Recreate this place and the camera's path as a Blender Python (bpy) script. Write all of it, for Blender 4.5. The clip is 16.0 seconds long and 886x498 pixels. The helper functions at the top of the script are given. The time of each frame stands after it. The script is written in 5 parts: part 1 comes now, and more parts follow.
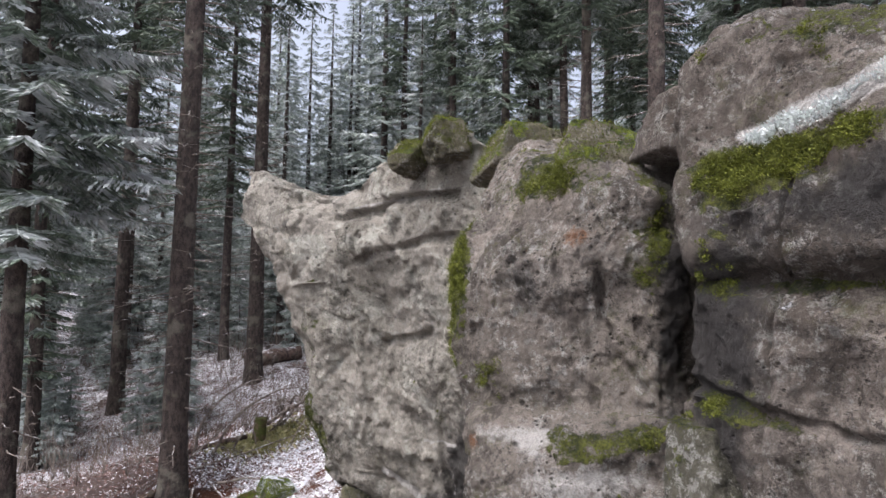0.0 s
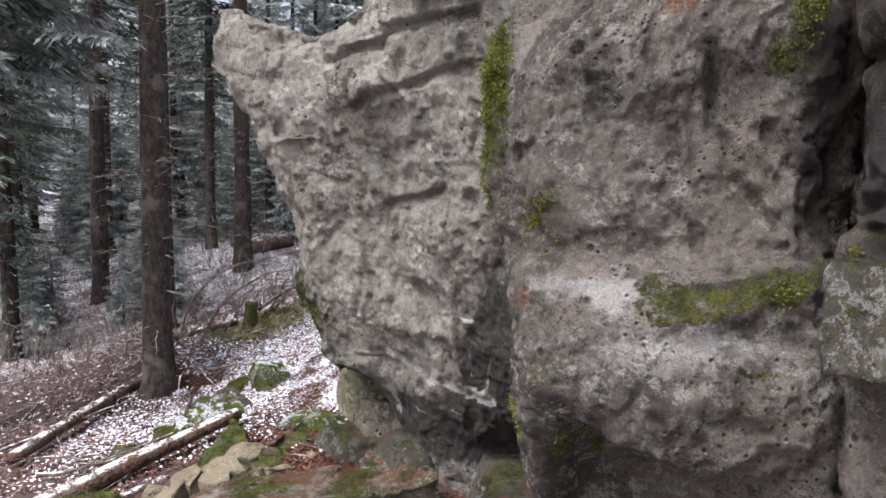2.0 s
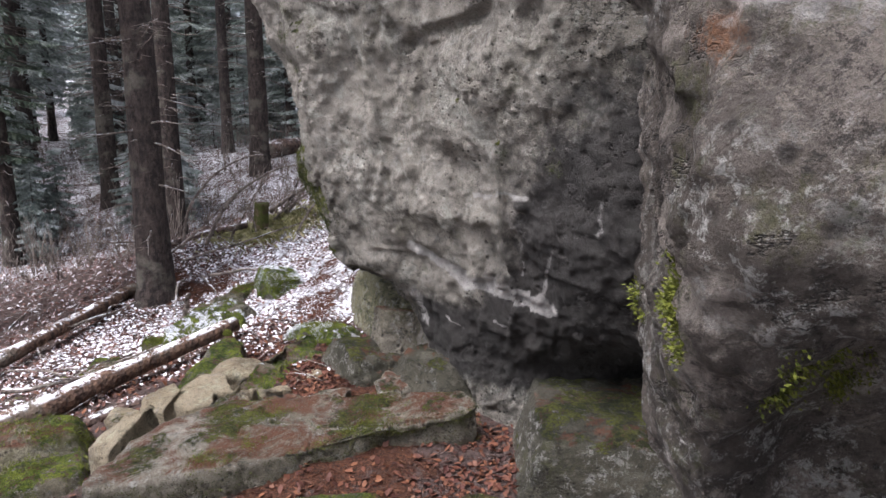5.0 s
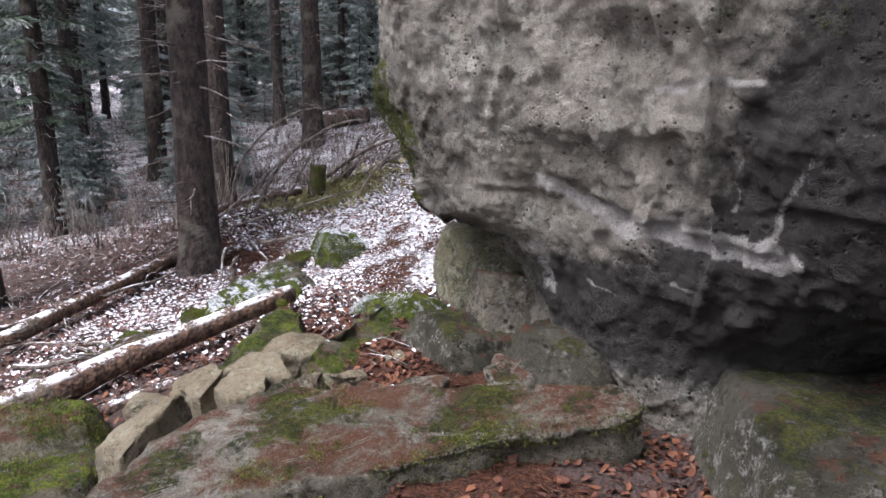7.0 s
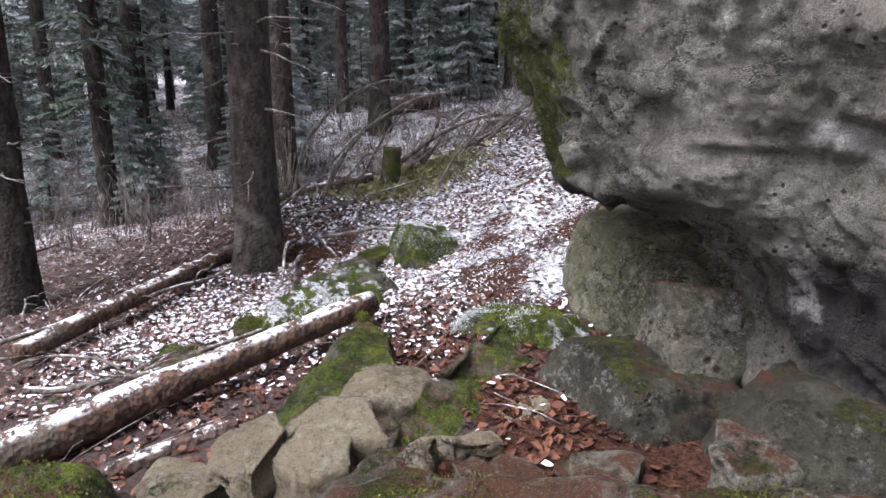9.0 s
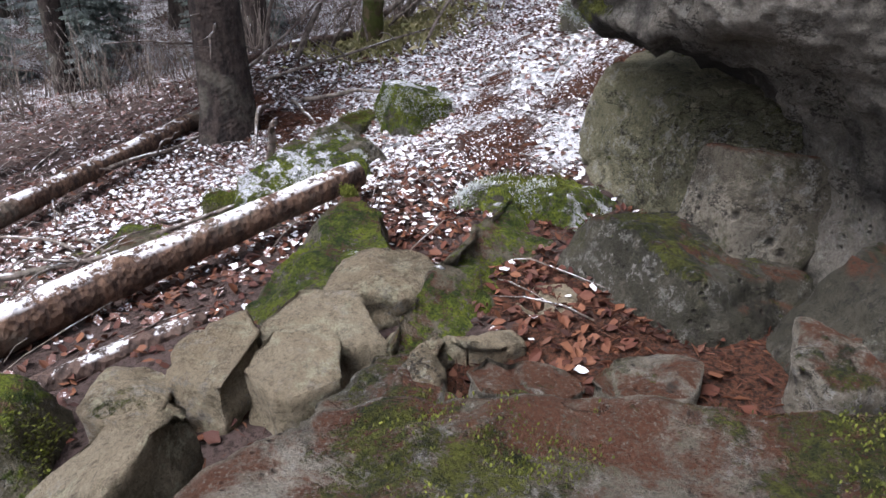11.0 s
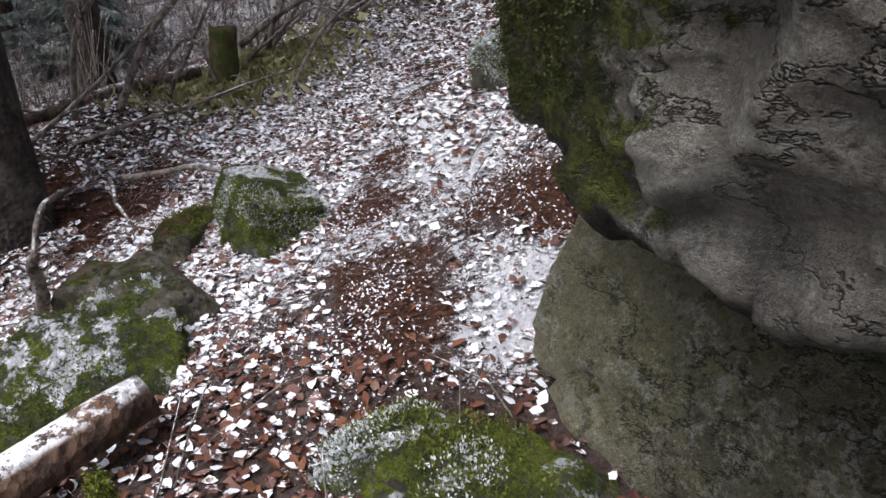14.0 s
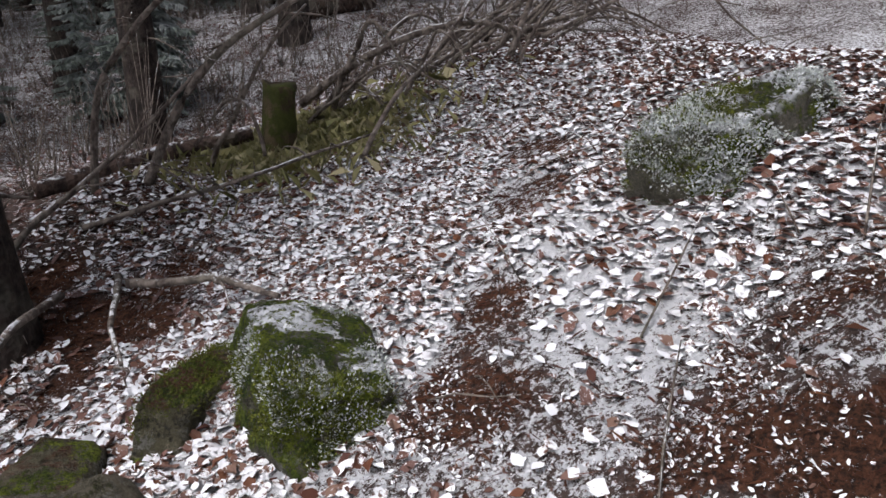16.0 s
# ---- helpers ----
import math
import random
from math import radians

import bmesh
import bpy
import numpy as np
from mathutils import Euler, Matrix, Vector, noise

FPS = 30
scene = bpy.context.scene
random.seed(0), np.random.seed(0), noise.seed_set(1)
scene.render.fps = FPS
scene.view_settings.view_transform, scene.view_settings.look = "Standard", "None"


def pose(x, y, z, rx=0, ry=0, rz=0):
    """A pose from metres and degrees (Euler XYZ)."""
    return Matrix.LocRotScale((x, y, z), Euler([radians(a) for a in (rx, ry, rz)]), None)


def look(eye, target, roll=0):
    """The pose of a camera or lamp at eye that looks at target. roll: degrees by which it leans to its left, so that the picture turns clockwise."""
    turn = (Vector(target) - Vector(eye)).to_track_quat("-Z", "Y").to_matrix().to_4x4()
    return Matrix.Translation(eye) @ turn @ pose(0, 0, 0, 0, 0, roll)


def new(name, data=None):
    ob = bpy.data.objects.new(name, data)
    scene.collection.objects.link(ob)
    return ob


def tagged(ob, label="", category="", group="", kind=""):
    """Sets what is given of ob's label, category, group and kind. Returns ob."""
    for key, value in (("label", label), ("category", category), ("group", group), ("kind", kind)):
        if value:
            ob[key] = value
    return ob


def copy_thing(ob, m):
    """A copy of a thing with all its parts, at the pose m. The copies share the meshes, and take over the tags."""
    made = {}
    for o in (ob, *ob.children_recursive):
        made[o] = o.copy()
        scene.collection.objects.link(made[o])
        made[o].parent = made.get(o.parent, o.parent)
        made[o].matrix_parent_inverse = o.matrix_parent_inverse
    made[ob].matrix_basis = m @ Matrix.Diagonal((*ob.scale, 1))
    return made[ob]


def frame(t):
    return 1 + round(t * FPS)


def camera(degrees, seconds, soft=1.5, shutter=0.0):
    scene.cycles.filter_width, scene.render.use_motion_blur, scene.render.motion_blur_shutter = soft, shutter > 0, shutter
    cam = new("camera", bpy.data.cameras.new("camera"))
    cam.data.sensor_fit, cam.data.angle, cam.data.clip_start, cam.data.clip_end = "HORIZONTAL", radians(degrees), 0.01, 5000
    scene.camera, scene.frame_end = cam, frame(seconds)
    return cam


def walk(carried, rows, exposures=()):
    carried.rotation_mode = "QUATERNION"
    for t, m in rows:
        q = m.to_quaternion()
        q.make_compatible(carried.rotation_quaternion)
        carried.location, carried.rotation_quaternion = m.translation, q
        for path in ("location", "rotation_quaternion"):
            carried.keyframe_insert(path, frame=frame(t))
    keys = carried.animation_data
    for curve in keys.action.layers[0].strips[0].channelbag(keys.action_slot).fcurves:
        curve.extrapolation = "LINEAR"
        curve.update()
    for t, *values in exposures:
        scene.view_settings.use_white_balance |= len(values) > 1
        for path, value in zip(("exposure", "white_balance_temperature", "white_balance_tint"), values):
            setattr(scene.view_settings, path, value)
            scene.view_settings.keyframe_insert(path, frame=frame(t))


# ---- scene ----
cam = camera(67.1, 16.0)
PATH = [
    (0, (0.033, -0.046, 3.07), (0.028, 1.947, 3.236), 0.8),
    (0.5, (-0.071, 0.292, 2.942), (-0.065, 2.286, 3.098), 0.8),
    (1, (-0.217, 0.621, 2.818), (-0.211, 2.618, 2.916), 1.0),
    (1.1, (-0.242, 0.687, 2.81), (-0.236, 2.686, 2.883), 0.9),
    (1.5, (-0.261, 0.889, 2.772), (-0.248, 2.889, 2.752), 0.9),
    (2, (-0.155, 1.083, 2.708), (-0.131, 3.077, 2.563), 0.5),
    (2.5, (-0.05, 1.273, 2.644), (-0.043, 3.256, 2.389), 0.2),
    (3, (-0.142, 1.506, 2.539), (-0.137, 3.485, 2.251), 0.5),
    (3.2, (-0.169, 1.585, 2.526), (-0.16, 3.561, 2.221), 0.7),
    (5.5, (-0.232, 2.845, 2.008), (-0.314, 4.804, 1.614), 0.5),
    (6, (-0.405, 3.068, 1.827), (-0.504, 5.025, 1.426), 0.7),
    (6.5, (-0.584, 3.514, 1.726), (-0.725, 5.465, 1.309), 0.6),
    (7, (-0.755, 3.901, 1.619), (-0.949, 5.847, 1.2), 0.6),
    (7.5, (-0.851, 4.301, 1.552), (-1.067, 6.245, 1.131), 0.4),
    (8, (-0.976, 4.683, 1.457), (-1.214, 6.624, 1.034), 0.2),
    (8.5, (-1.213, 4.924, 1.365), (-1.47, 6.86, 0.933), 0.3),
    (9, (-1.37, 5.217, 1.327), (-1.728, 7.136, 0.894), 0.3),
    (9.5, (-1.359, 5.443, 1.272), (-1.767, 7.349, 0.824), -0.0),
    (10, (-1.348, 5.516, 1.199), (-1.748, 7.399, 0.657), 0.0),
    (10.2, (-1.404, 5.556, 1.17), (-1.791, 7.415, 0.541), 0.1),
    (12.3, (-1.729, 6.447, 1.183), (-1.844, 8.247, 0.319), 0.1),
    (12.5, (-1.793, 6.633, 1.239), (-1.899, 8.43, 0.369), 0.2),
    (13, (-1.803, 6.871, 1.37), (-1.881, 8.675, 0.511), 0.4),
    (13.5, (-1.66, 7.241, 1.339), (-1.669, 9.06, 0.507), 0.2),
    (13.7, (-1.64, 7.406, 1.329), (-1.626, 9.244, 0.541), -0.1),
    (14, (-1.645, 7.558, 1.334), (-1.654, 9.387, 0.524), 0.2),
    (14.5, (-1.747, 7.914, 1.324), (-1.777, 9.751, 0.533), 0.3),
    (15, (-1.855, 8.204, 1.39), (-1.919, 10.044, 0.61), 0.6),
    (15.5, (-1.918, 8.594, 1.417), (-2.072, 10.439, 0.661), 0.8),
    (16, (-1.938, 8.98, 1.312), (-2.131, 10.844, 0.613), 0.7),
]
walk(cam, [(t, look(eye, target, roll)) for t, eye, target, roll in PATH], [(0.0, 1.55, 6200, 15), (6.5, 1.48, 6000, 16), (9.0, 1.4, 5950, 16), (13.0, 1.0, 6050, 14), (16.0, 0.6, 6300, 13)])

# ---- world and light: an overcast winter day ----
world = bpy.data.worlds.new("overcast_sky")
scene.world = world
world.use_nodes = True
wn, wl = world.node_tree.nodes, world.node_tree.links
sky = wn.new("ShaderNodeTexSky")
sky.sky_type, sky.sun_disc = "NISHITA", False
sky.sun_elevation, sky.sun_rotation = radians(61), radians(-125)
sky.air_density, sky.dust_density, sky.ozone_density = 1.0, 6.0, 1.0
cloud = wn.new("ShaderNodeHueSaturation")
cloud.inputs["Saturation"].default_value = 0.45
wl.new(sky.outputs[0], cloud.inputs["Color"])
wl.new(cloud.outputs[0], wn["Background"].inputs["Color"])
wn["Background"].inputs["Strength"].default_value = 0.105
sun = new("sun", bpy.data.lights.new("sun", "SUN"))
sun.data.energy, sun.data.angle, sun.data.color = 1.5, radians(40), (1.0, 0.98, 0.96)
sun.matrix_world = look((-5, -3.5, 11), (0, 0, 0))


# ---- materials ----
class Nodes:
    """Short names for the nodes of one material."""

    def __init__(self, name, rough=0.85):
        self.m = bpy.data.materials.new(name)
        self.m.use_nodes = True
        self.t = self.m.node_tree
        self.bsdf = self.t.nodes["Principled BSDF"]
        self.bsdf.inputs["Roughness"].default_value = rough
        self.bsdf.inputs["Specular IOR Level"].default_value = 0.3
        self.geo = self.t.nodes.new("ShaderNodeNewGeometry")

    def put(self, socket, value):
        if isinstance(value, (int, float)):
            socket.default_value = value
        elif isinstance(value, tuple):
            socket.default_value = (*value, 1.0) if len(value) == 3 and len(socket.default_value) == 4 else value
        else:
            self.t.links.new(value, socket)

    def noise(self, scale, detail=4.0, rough=0.6, at=None, stretch=None, warp=0.0):
        n = self.t.nodes.new("ShaderNodeTexNoise")
        n.inputs["Scale"].default_value, n.inputs["Detail"].default_value, n.inputs["Roughness"].default_value = scale, detail, rough
        n.inputs["Distortion"].default_value = warp
        p = at or self.geo.outputs["Position"]
        if stretch:
            v = self.t.nodes.new("ShaderNodeVectorMath")
            v.operation = "MULTIPLY"
            self.put(v.inputs[0], p)
            v.inputs[1].default_value = stretch
            p = v.outputs[0]
        self.t.links.new(p, n.inputs["Vector"])
        return n.outputs["Fac"]

    def cells(self, scale, out="Distance"):
        n = self.t.nodes.new("ShaderNodeTexVoronoi")
        n.inputs["Scale"].default_value = scale
        self.t.links.new(self.geo.outputs["Position"], n.inputs["Vector"])
        return n.outputs[out]

    def steps(self, x, a, b):
        """0 below a, 1 above b, smooth between."""
        n = self.t.nodes.new("ShaderNodeMapRange")
        n.interpolation_type = "SMOOTHSTEP"
        self.put(n.inputs["Value"], x)
        n.inputs["From Min"].default_value, n.inputs["From Max"].default_value = a, b
        return n.outputs["Result"]

    def math(self, op, a, b=0.0):
        n = self.t.nodes.new("ShaderNodeMath")
        n.operation = op
        self.put(n.inputs[0], a)
        self.put(n.inputs[1], b)
        return n.outputs[0]

    def mix(self, f, a, b):
        n = self.t.nodes.new("ShaderNodeMix")
        n.data_type = "RGBA"
        self.put(n.inputs["Factor"], f)
        self.put(n.inputs[6], a)
        self.put(n.inputs[7], b)
        return n.outputs[2]

    def up(self):
        n = self.t.nodes.new("ShaderNodeSeparateXYZ")
        self.t.links.new(self.geo.outputs["Normal"], n.inputs[0])
        return n.outputs["Z"]

    def island(self):
        return self.geo.outputs["Random Per Island"]

    def finish(self, colour, bump=None, strength=0.5, distance=0.02, rough=None):
        self.put(self.bsdf.inputs["Base Color"], colour)
        if rough is not None:
            self.put(self.bsdf.inputs["Roughness"], rough)
        if bump is not None:
            b = self.t.nodes.new("ShaderNodeBump")
            b.inputs["Strength"].default_value, b.inputs["Distance"].default_value = strength, distance
            self.put(b.inputs["Height"], bump)
            self.t.links.new(b.outputs[0], self.bsdf.inputs["Normal"])
        return self.m


def stone_material(name, base, dark, moss=0.5, snow=0.5, pale=0.4, needles=0.0, lush=0.0, pock=1.0, lichen=0.4):
    """Weathered stone: soft large tones, lichen, pits and grit; stains follow the mesh's own map (white and ledge
    light, moss, sooty dark and painted shade, rust).
    """
    n = Nodes(name, 0.92)
    a = n.t.nodes.new("ShaderNodeAttribute")
    a.attribute_name = "stain"
    sep = n.t.nodes.new("ShaderNodeSeparateColor")
    n.t.links.new(a.outputs["Color"], sep.inputs[0])
    rust = n.t.nodes.new("ShaderNodeAttribute")
    rust.attribute_name = "rust"
    pale_lit_at, green_at, shade_stain_at, rust_at = sep.outputs["Red"], sep.outputs["Green"], sep.outputs["Blue"], rust.outputs["Fac"]
    ragged = n.math("SUBTRACT", n.noise(4.5, 9, 0.74), 0.5)
    crumb = n.math("SUBTRACT", n.noise(19, 7, 0.8), 0.5)
    fine, grit = n.noise(38, 6, 0.8), n.noise(120, 4, 0.85)
    mid = n.noise(3.6, 8, 0.7)
    up = n.up()
    c = n.mix(n.steps(n.noise(0.8, 4, 0.55), 0.36, 0.64), base, dark)
    c = n.mix(n.math("MULTIPLY", n.steps(n.noise(2.3, 7, 0.7, warp=0.6), 0.53, 0.6), 0.7 * pale + 0.1), c, tuple(min(0.62, 1.55 * v + 0.03) for v in base))
    c = n.mix(n.math("MULTIPLY", n.steps(n.noise(1.7, 8, 0.72, stretch=(1.3, 1.3, 0.7), warp=0.4), 0.54, 0.62), 0.6), c, tuple(0.45 * v for v in dark))
    c = n.mix(n.math("MULTIPLY", n.steps(n.noise(9, 8, 0.8), 0.55, 0.6), 0.45), c, tuple(min(0.6, 1.5 * v) for v in base))
    c = n.mix(n.math("MULTIPLY", n.steps(n.noise(6.5, 8, 0.82), 0.56, 0.62), 0.55), c, tuple(0.4 * v for v in base))
    pits = n.math("MULTIPLY", n.math("SUBTRACT", 1.0, n.steps(n.cells(24), 0.1, 0.26)), n.steps(n.noise(2.2, 5, 0.7), 0.48, 0.58))
    big_pits = n.math("MULTIPLY", n.math("SUBTRACT", 1.0, n.steps(n.cells(8.5), 0.06, 0.2)), n.steps(n.noise(1.4, 4, 0.6), 0.5, 0.58))
    pits = n.math("MULTIPLY", n.math("MAXIMUM", pits, big_pits), pock)
    crust = n.math("MULTIPLY", n.steps(n.noise(13, 9, 0.86), 0.525, 0.56), n.steps(n.noise(1.9, 5, 0.65), 0.4, 0.56))
    c = n.mix(n.math("MULTIPLY", crust, lichen), c, (0.5, 0.49, 0.45))
    spots = n.math("MULTIPLY", n.steps(n.noise(21, 9, 0.88), 0.53, 0.56), n.steps(n.noise(1.5, 5, 0.7), 0.4, 0.56))
    c = n.mix(n.math("MULTIPLY", spots, min(0.9, 1.3 * lichen)), c, tuple(0.22 * v for v in base))
    algae = n.math("MULTIPLY", n.steps(n.noise(2.7, 8, 0.75), 0.53, 0.63), n.steps(n.noise(11, 8, 0.85), 0.46, 0.54))
    c = n.mix(n.math("MULTIPLY", algae, 0.9 * lichen), c, (0.085, 0.088, 0.03))
    # rust, sooty stains with painted shade, and pale marks with painted ledge light
    c = n.mix(n.math("MULTIPLY", n.steps(n.math("ADD", rust_at, n.math("ADD", ragged, crumb)), 0.42, 0.6), 0.75), c, n.mix(fine, (0.12, 0.05, 0.022), (0.34, 0.15, 0.06)))
    c = n.mix(n.math("MULTIPLY", n.steps(n.math("ADD", shade_stain_at, n.math("MULTIPLY", ragged, 1.3)), 0.2, 0.6), 0.93), c, n.mix(mid, (0.018, 0.017, 0.018), (0.055, 0.05, 0.046)))
    c = n.mix(n.math("MULTIPLY", n.steps(n.math("ADD", pale_lit_at, n.math("ADD", n.math("MULTIPLY", ragged, 0.8), n.math("MULTIPLY", crumb, 0.9))), 0.36, 0.62), 0.85), c, (0.6, 0.575, 0.54))
    c = n.mix(n.math("MULTIPLY", n.steps(grit, 0.42, 0.62), 0.4), c, n.mix(0.75, c, (0.012, 0.01, 0.008)))
    c = n.mix(n.math("MULTIPLY", n.steps(fine, 0.52, 0.64), 0.5), c, n.mix(0.7, c, (0.02, 0.016, 0.013)))
    c = n.mix(n.math("MULTIPLY", pits, 0.8), c, (0.022, 0.018, 0.015))
    crack = n.math("SUBTRACT", 1.0, n.steps(n.math("ABSOLUTE", n.math("SUBTRACT", n.noise(1.3, 7, 0.68, stretch=(1.0, 1.0, 1.7)), 0.5)), 0.0, 0.009))
    crack = n.math("MULTIPLY", crack, n.steps(n.noise(0.8, 3), 0.48, 0.58))
    c = n.mix(n.math("MULTIPLY", crack, 0.8), c, (0.03, 0.026, 0.022))
    if needles:
        rusty = n.math("MULTIPLY", n.steps(up, 0.6, 0.9), n.steps(n.noise(3.1, 7, 0.75, warp=0.5), 0.58 - 0.2 * needles, 0.64 - 0.1 * needles))
        c = n.mix(n.math("MULTIPLY", rusty, n.steps(n.noise(70, 4, 0.8), 0.3, 0.5)), c, n.mix(n.noise(90, 3), (0.05, 0.02, 0.01), (0.2, 0.085, 0.045)))
    m_noise = n.math("ADD", n.noise(1.9, 8, 0.74), n.math("MULTIPLY", up, 0.2))
    m_noise = n.math("ADD", m_noise, n.math("MULTIPLY", green_at, 0.62))
    mossy = n.math("MULTIPLY", n.steps(m_noise, 0.8 - 0.25 * moss, 0.86 - 0.25 * moss), n.steps(n.noise(17, 8, 0.82), 0.4, 0.5))
    green = n.mix(n.steps(n.noise(6, 7, 0.78), 0.36, 0.64), (0.028 + 0.01 * lush, 0.036 + 0.03 * lush, 0.009), (0.17 + 0.08 * lush, 0.18 + 0.12 * lush, 0.026))
    green = n.mix(n.math("MULTIPLY", n.steps(n.noise(75, 4, 0.8), 0.46, 0.6), 0.6), green, (0.014, 0.018, 0.006))
    c = n.mix(mossy, c, green)
    white = n.math("MULTIPLY", n.steps(up, 0.35, 0.75), n.steps(n.noise(3.3, 7, 0.72), 0.75 - 0.3 * snow, 0.785 - 0.3 * snow))
    white = n.math("MULTIPLY", white, n.steps(n.noise(42, 6, 0.8), 0.42, 0.5))
    c = n.mix(white, c, (0.86, 0.88, 0.92))
    h = n.math("ADD", n.math("MULTIPLY", mid, 0.8), n.math("MULTIPLY", fine, 0.5))
    h = n.math("SUBTRACT", h, n.math("MULTIPLY", pits, 0.45))
    h = n.math("ADD", h, n.math("MULTIPLY", grit, 0.16))
    h = n.math("ADD", h, n.math("MULTIPLY", n.math("MULTIPLY", mossy, n.noise(38, 5, 0.8)), 1.8))
    h = n.math("SUBTRACT", h, n.math("MULTIPLY", crack, 0.7))
    h = n.math("ADD", n.math("MULTIPLY", h, n.math("SUBTRACT", 1.0, n.math("MULTIPLY", white, 0.9))), n.math("MULTIPLY", white, 1.5))
    return n.finish(c, h, 1.0, 0.11)


CLIFF = stone_material("grey_sandstone", (0.42, 0.385, 0.33), (0.25, 0.228, 0.19), 0.0, 0.1, 0.45)
PILLAR = stone_material("stained_sandstone", (0.25, 0.215, 0.182), (0.1, 0.083, 0.068), 0.15, 0.05, 0.6, lichen=0.75)
BLOCK = stone_material("dark_mossy_sandstone", (0.26, 0.222, 0.19), (0.12, 0.098, 0.08), 0.2, 0.42, 0.55, lichen=0.65)
BOULDER = stone_material("mossy_boulder_stone", (0.36, 0.335, 0.225), (0.22, 0.21, 0.125), 0.46, 0.0, 0.5, pock=0.6, lichen=0.6)
SNOWY = stone_material("moss_and_snow_stone", (0.2, 0.18, 0.14), (0.1, 0.1, 0.06), 1.2, 0.8, 0.2, lush=1.3)
MOSSY = stone_material("thick_moss_stone", (0.24, 0.21, 0.15), (0.13, 0.12, 0.07), 0.78, 0.3, 0.25, needles=0.75, lush=1.3, lichen=0.6)
PALE = stone_material("pale_freestone", (0.46, 0.39, 0.27), (0.33, 0.265, 0.17), 0.1, 0.0, 0.3, pock=0.4)
SLAB = stone_material("needle_strewn_slab_stone", (0.3, 0.27, 0.215), (0.17, 0.15, 0.11), 0.36, 0.15, 0.5, needles=0.8, lichen=0.7)
# for stones under the rock and in the cleft: shade put into the base colour
SHADE_DARK = stone_material("shade_dark_stone", (0.125, 0.115, 0.085), (0.055, 0.052, 0.034), 0.6, 0.0, 0.4, needles=0.4, lichen=0.6)
SNOWCAP = stone_material("snow_capped_stone", (0.22, 0.2, 0.16), (0.12, 0.12, 0.07), 1.1, 1.2, 0.2, lush=0.7)
CAP = stone_material("brown_grey_stone", (0.2, 0.175, 0.125), (0.12, 0.102, 0.07), 0.3, 0.1, 0.2)


def moss_material(name, a, b):
    """Soft tufts, each a little different."""
    n = Nodes(name, 0.85)
    return n.finish(n.mix(n.noise(7, 5, 0.7), n.mix(n.island(), a, b), tuple(0.45 * v for v in a)))


MOSS_TUFT = moss_material("moss_tufts", (0.07, 0.085, 0.012), (0.27, 0.29, 0.04))
MOSS_DARK = moss_material("dark_moss_tufts", (0.035, 0.045, 0.01), (0.14, 0.15, 0.028))
FROST_TUFT = moss_material("frosted_moss_tufts", (0.8, 0.83, 0.84), (0.62, 0.7, 0.62))


def ground_material():
    n = Nodes("forest_floor", 0.95)
    a = n.t.nodes.new("ShaderNodeAttribute")
    a.attribute_name = "cover"
    part_of = n.t.nodes.new("ShaderNodeSeparateColor")
    n.t.links.new(a.outputs["Color"], part_of.inputs[0])
    c = n.mix(n.noise(11, 7, 0.75), (0.024, 0.015, 0.012), (0.11, 0.074, 0.06))
    c = n.mix(n.math("MULTIPLY", n.steps(n.cells(26), 0.2, 0.45), 0.6), c, (0.13, 0.09, 0.082))
    c = n.mix(n.steps(n.noise(45, 4, 0.7), 0.5, 0.62), c, (0.045, 0.03, 0.024))
    needle = n.mix(n.steps(n.noise(60, 5, 0.8), 0.36, 0.64), (0.016, 0.007, 0.004), (0.14, 0.055, 0.028))
    c = n.mix(n.steps(n.math("ADD", part_of.outputs["Green"], n.math("MULTIPLY", n.math("SUBTRACT", n.noise(3.5, 9, 0.78), 0.5), 1.9)), 0.42, 0.6), c, needle)
    c = n.mix(n.steps(n.math("ADD", part_of.outputs["Blue"], n.math("MULTIPLY", n.math("SUBTRACT", n.noise(5, 6, 0.7), 0.5), 1.1)), 0.5, 0.68), c, n.mix(n.noise(9, 4), (0.06, 0.075, 0.016), (0.17, 0.18, 0.04)))
    s = n.math("ADD", part_of.outputs["Red"], n.math("MULTIPLY", n.math("SUBTRACT", n.noise(24, 9, 0.82), 0.52), 2.6))
    s = n.math("ADD", s, n.math("MULTIPLY", n.math("SUBTRACT", n.noise(85, 5, 0.8), 0.5), 1.6))
    s = n.math("ADD", s, n.math("MULTIPLY", n.math("SUBTRACT", n.noise(1.6, 4), 0.5), 0.7))
    c = n.mix(n.steps(s, 0.58, 0.7), c, (0.88, 0.89, 0.93))
    return n.finish(c, n.math("ADD", n.noise(18, 8, 0.8), n.noise(60, 4)), 0.9, 0.05)


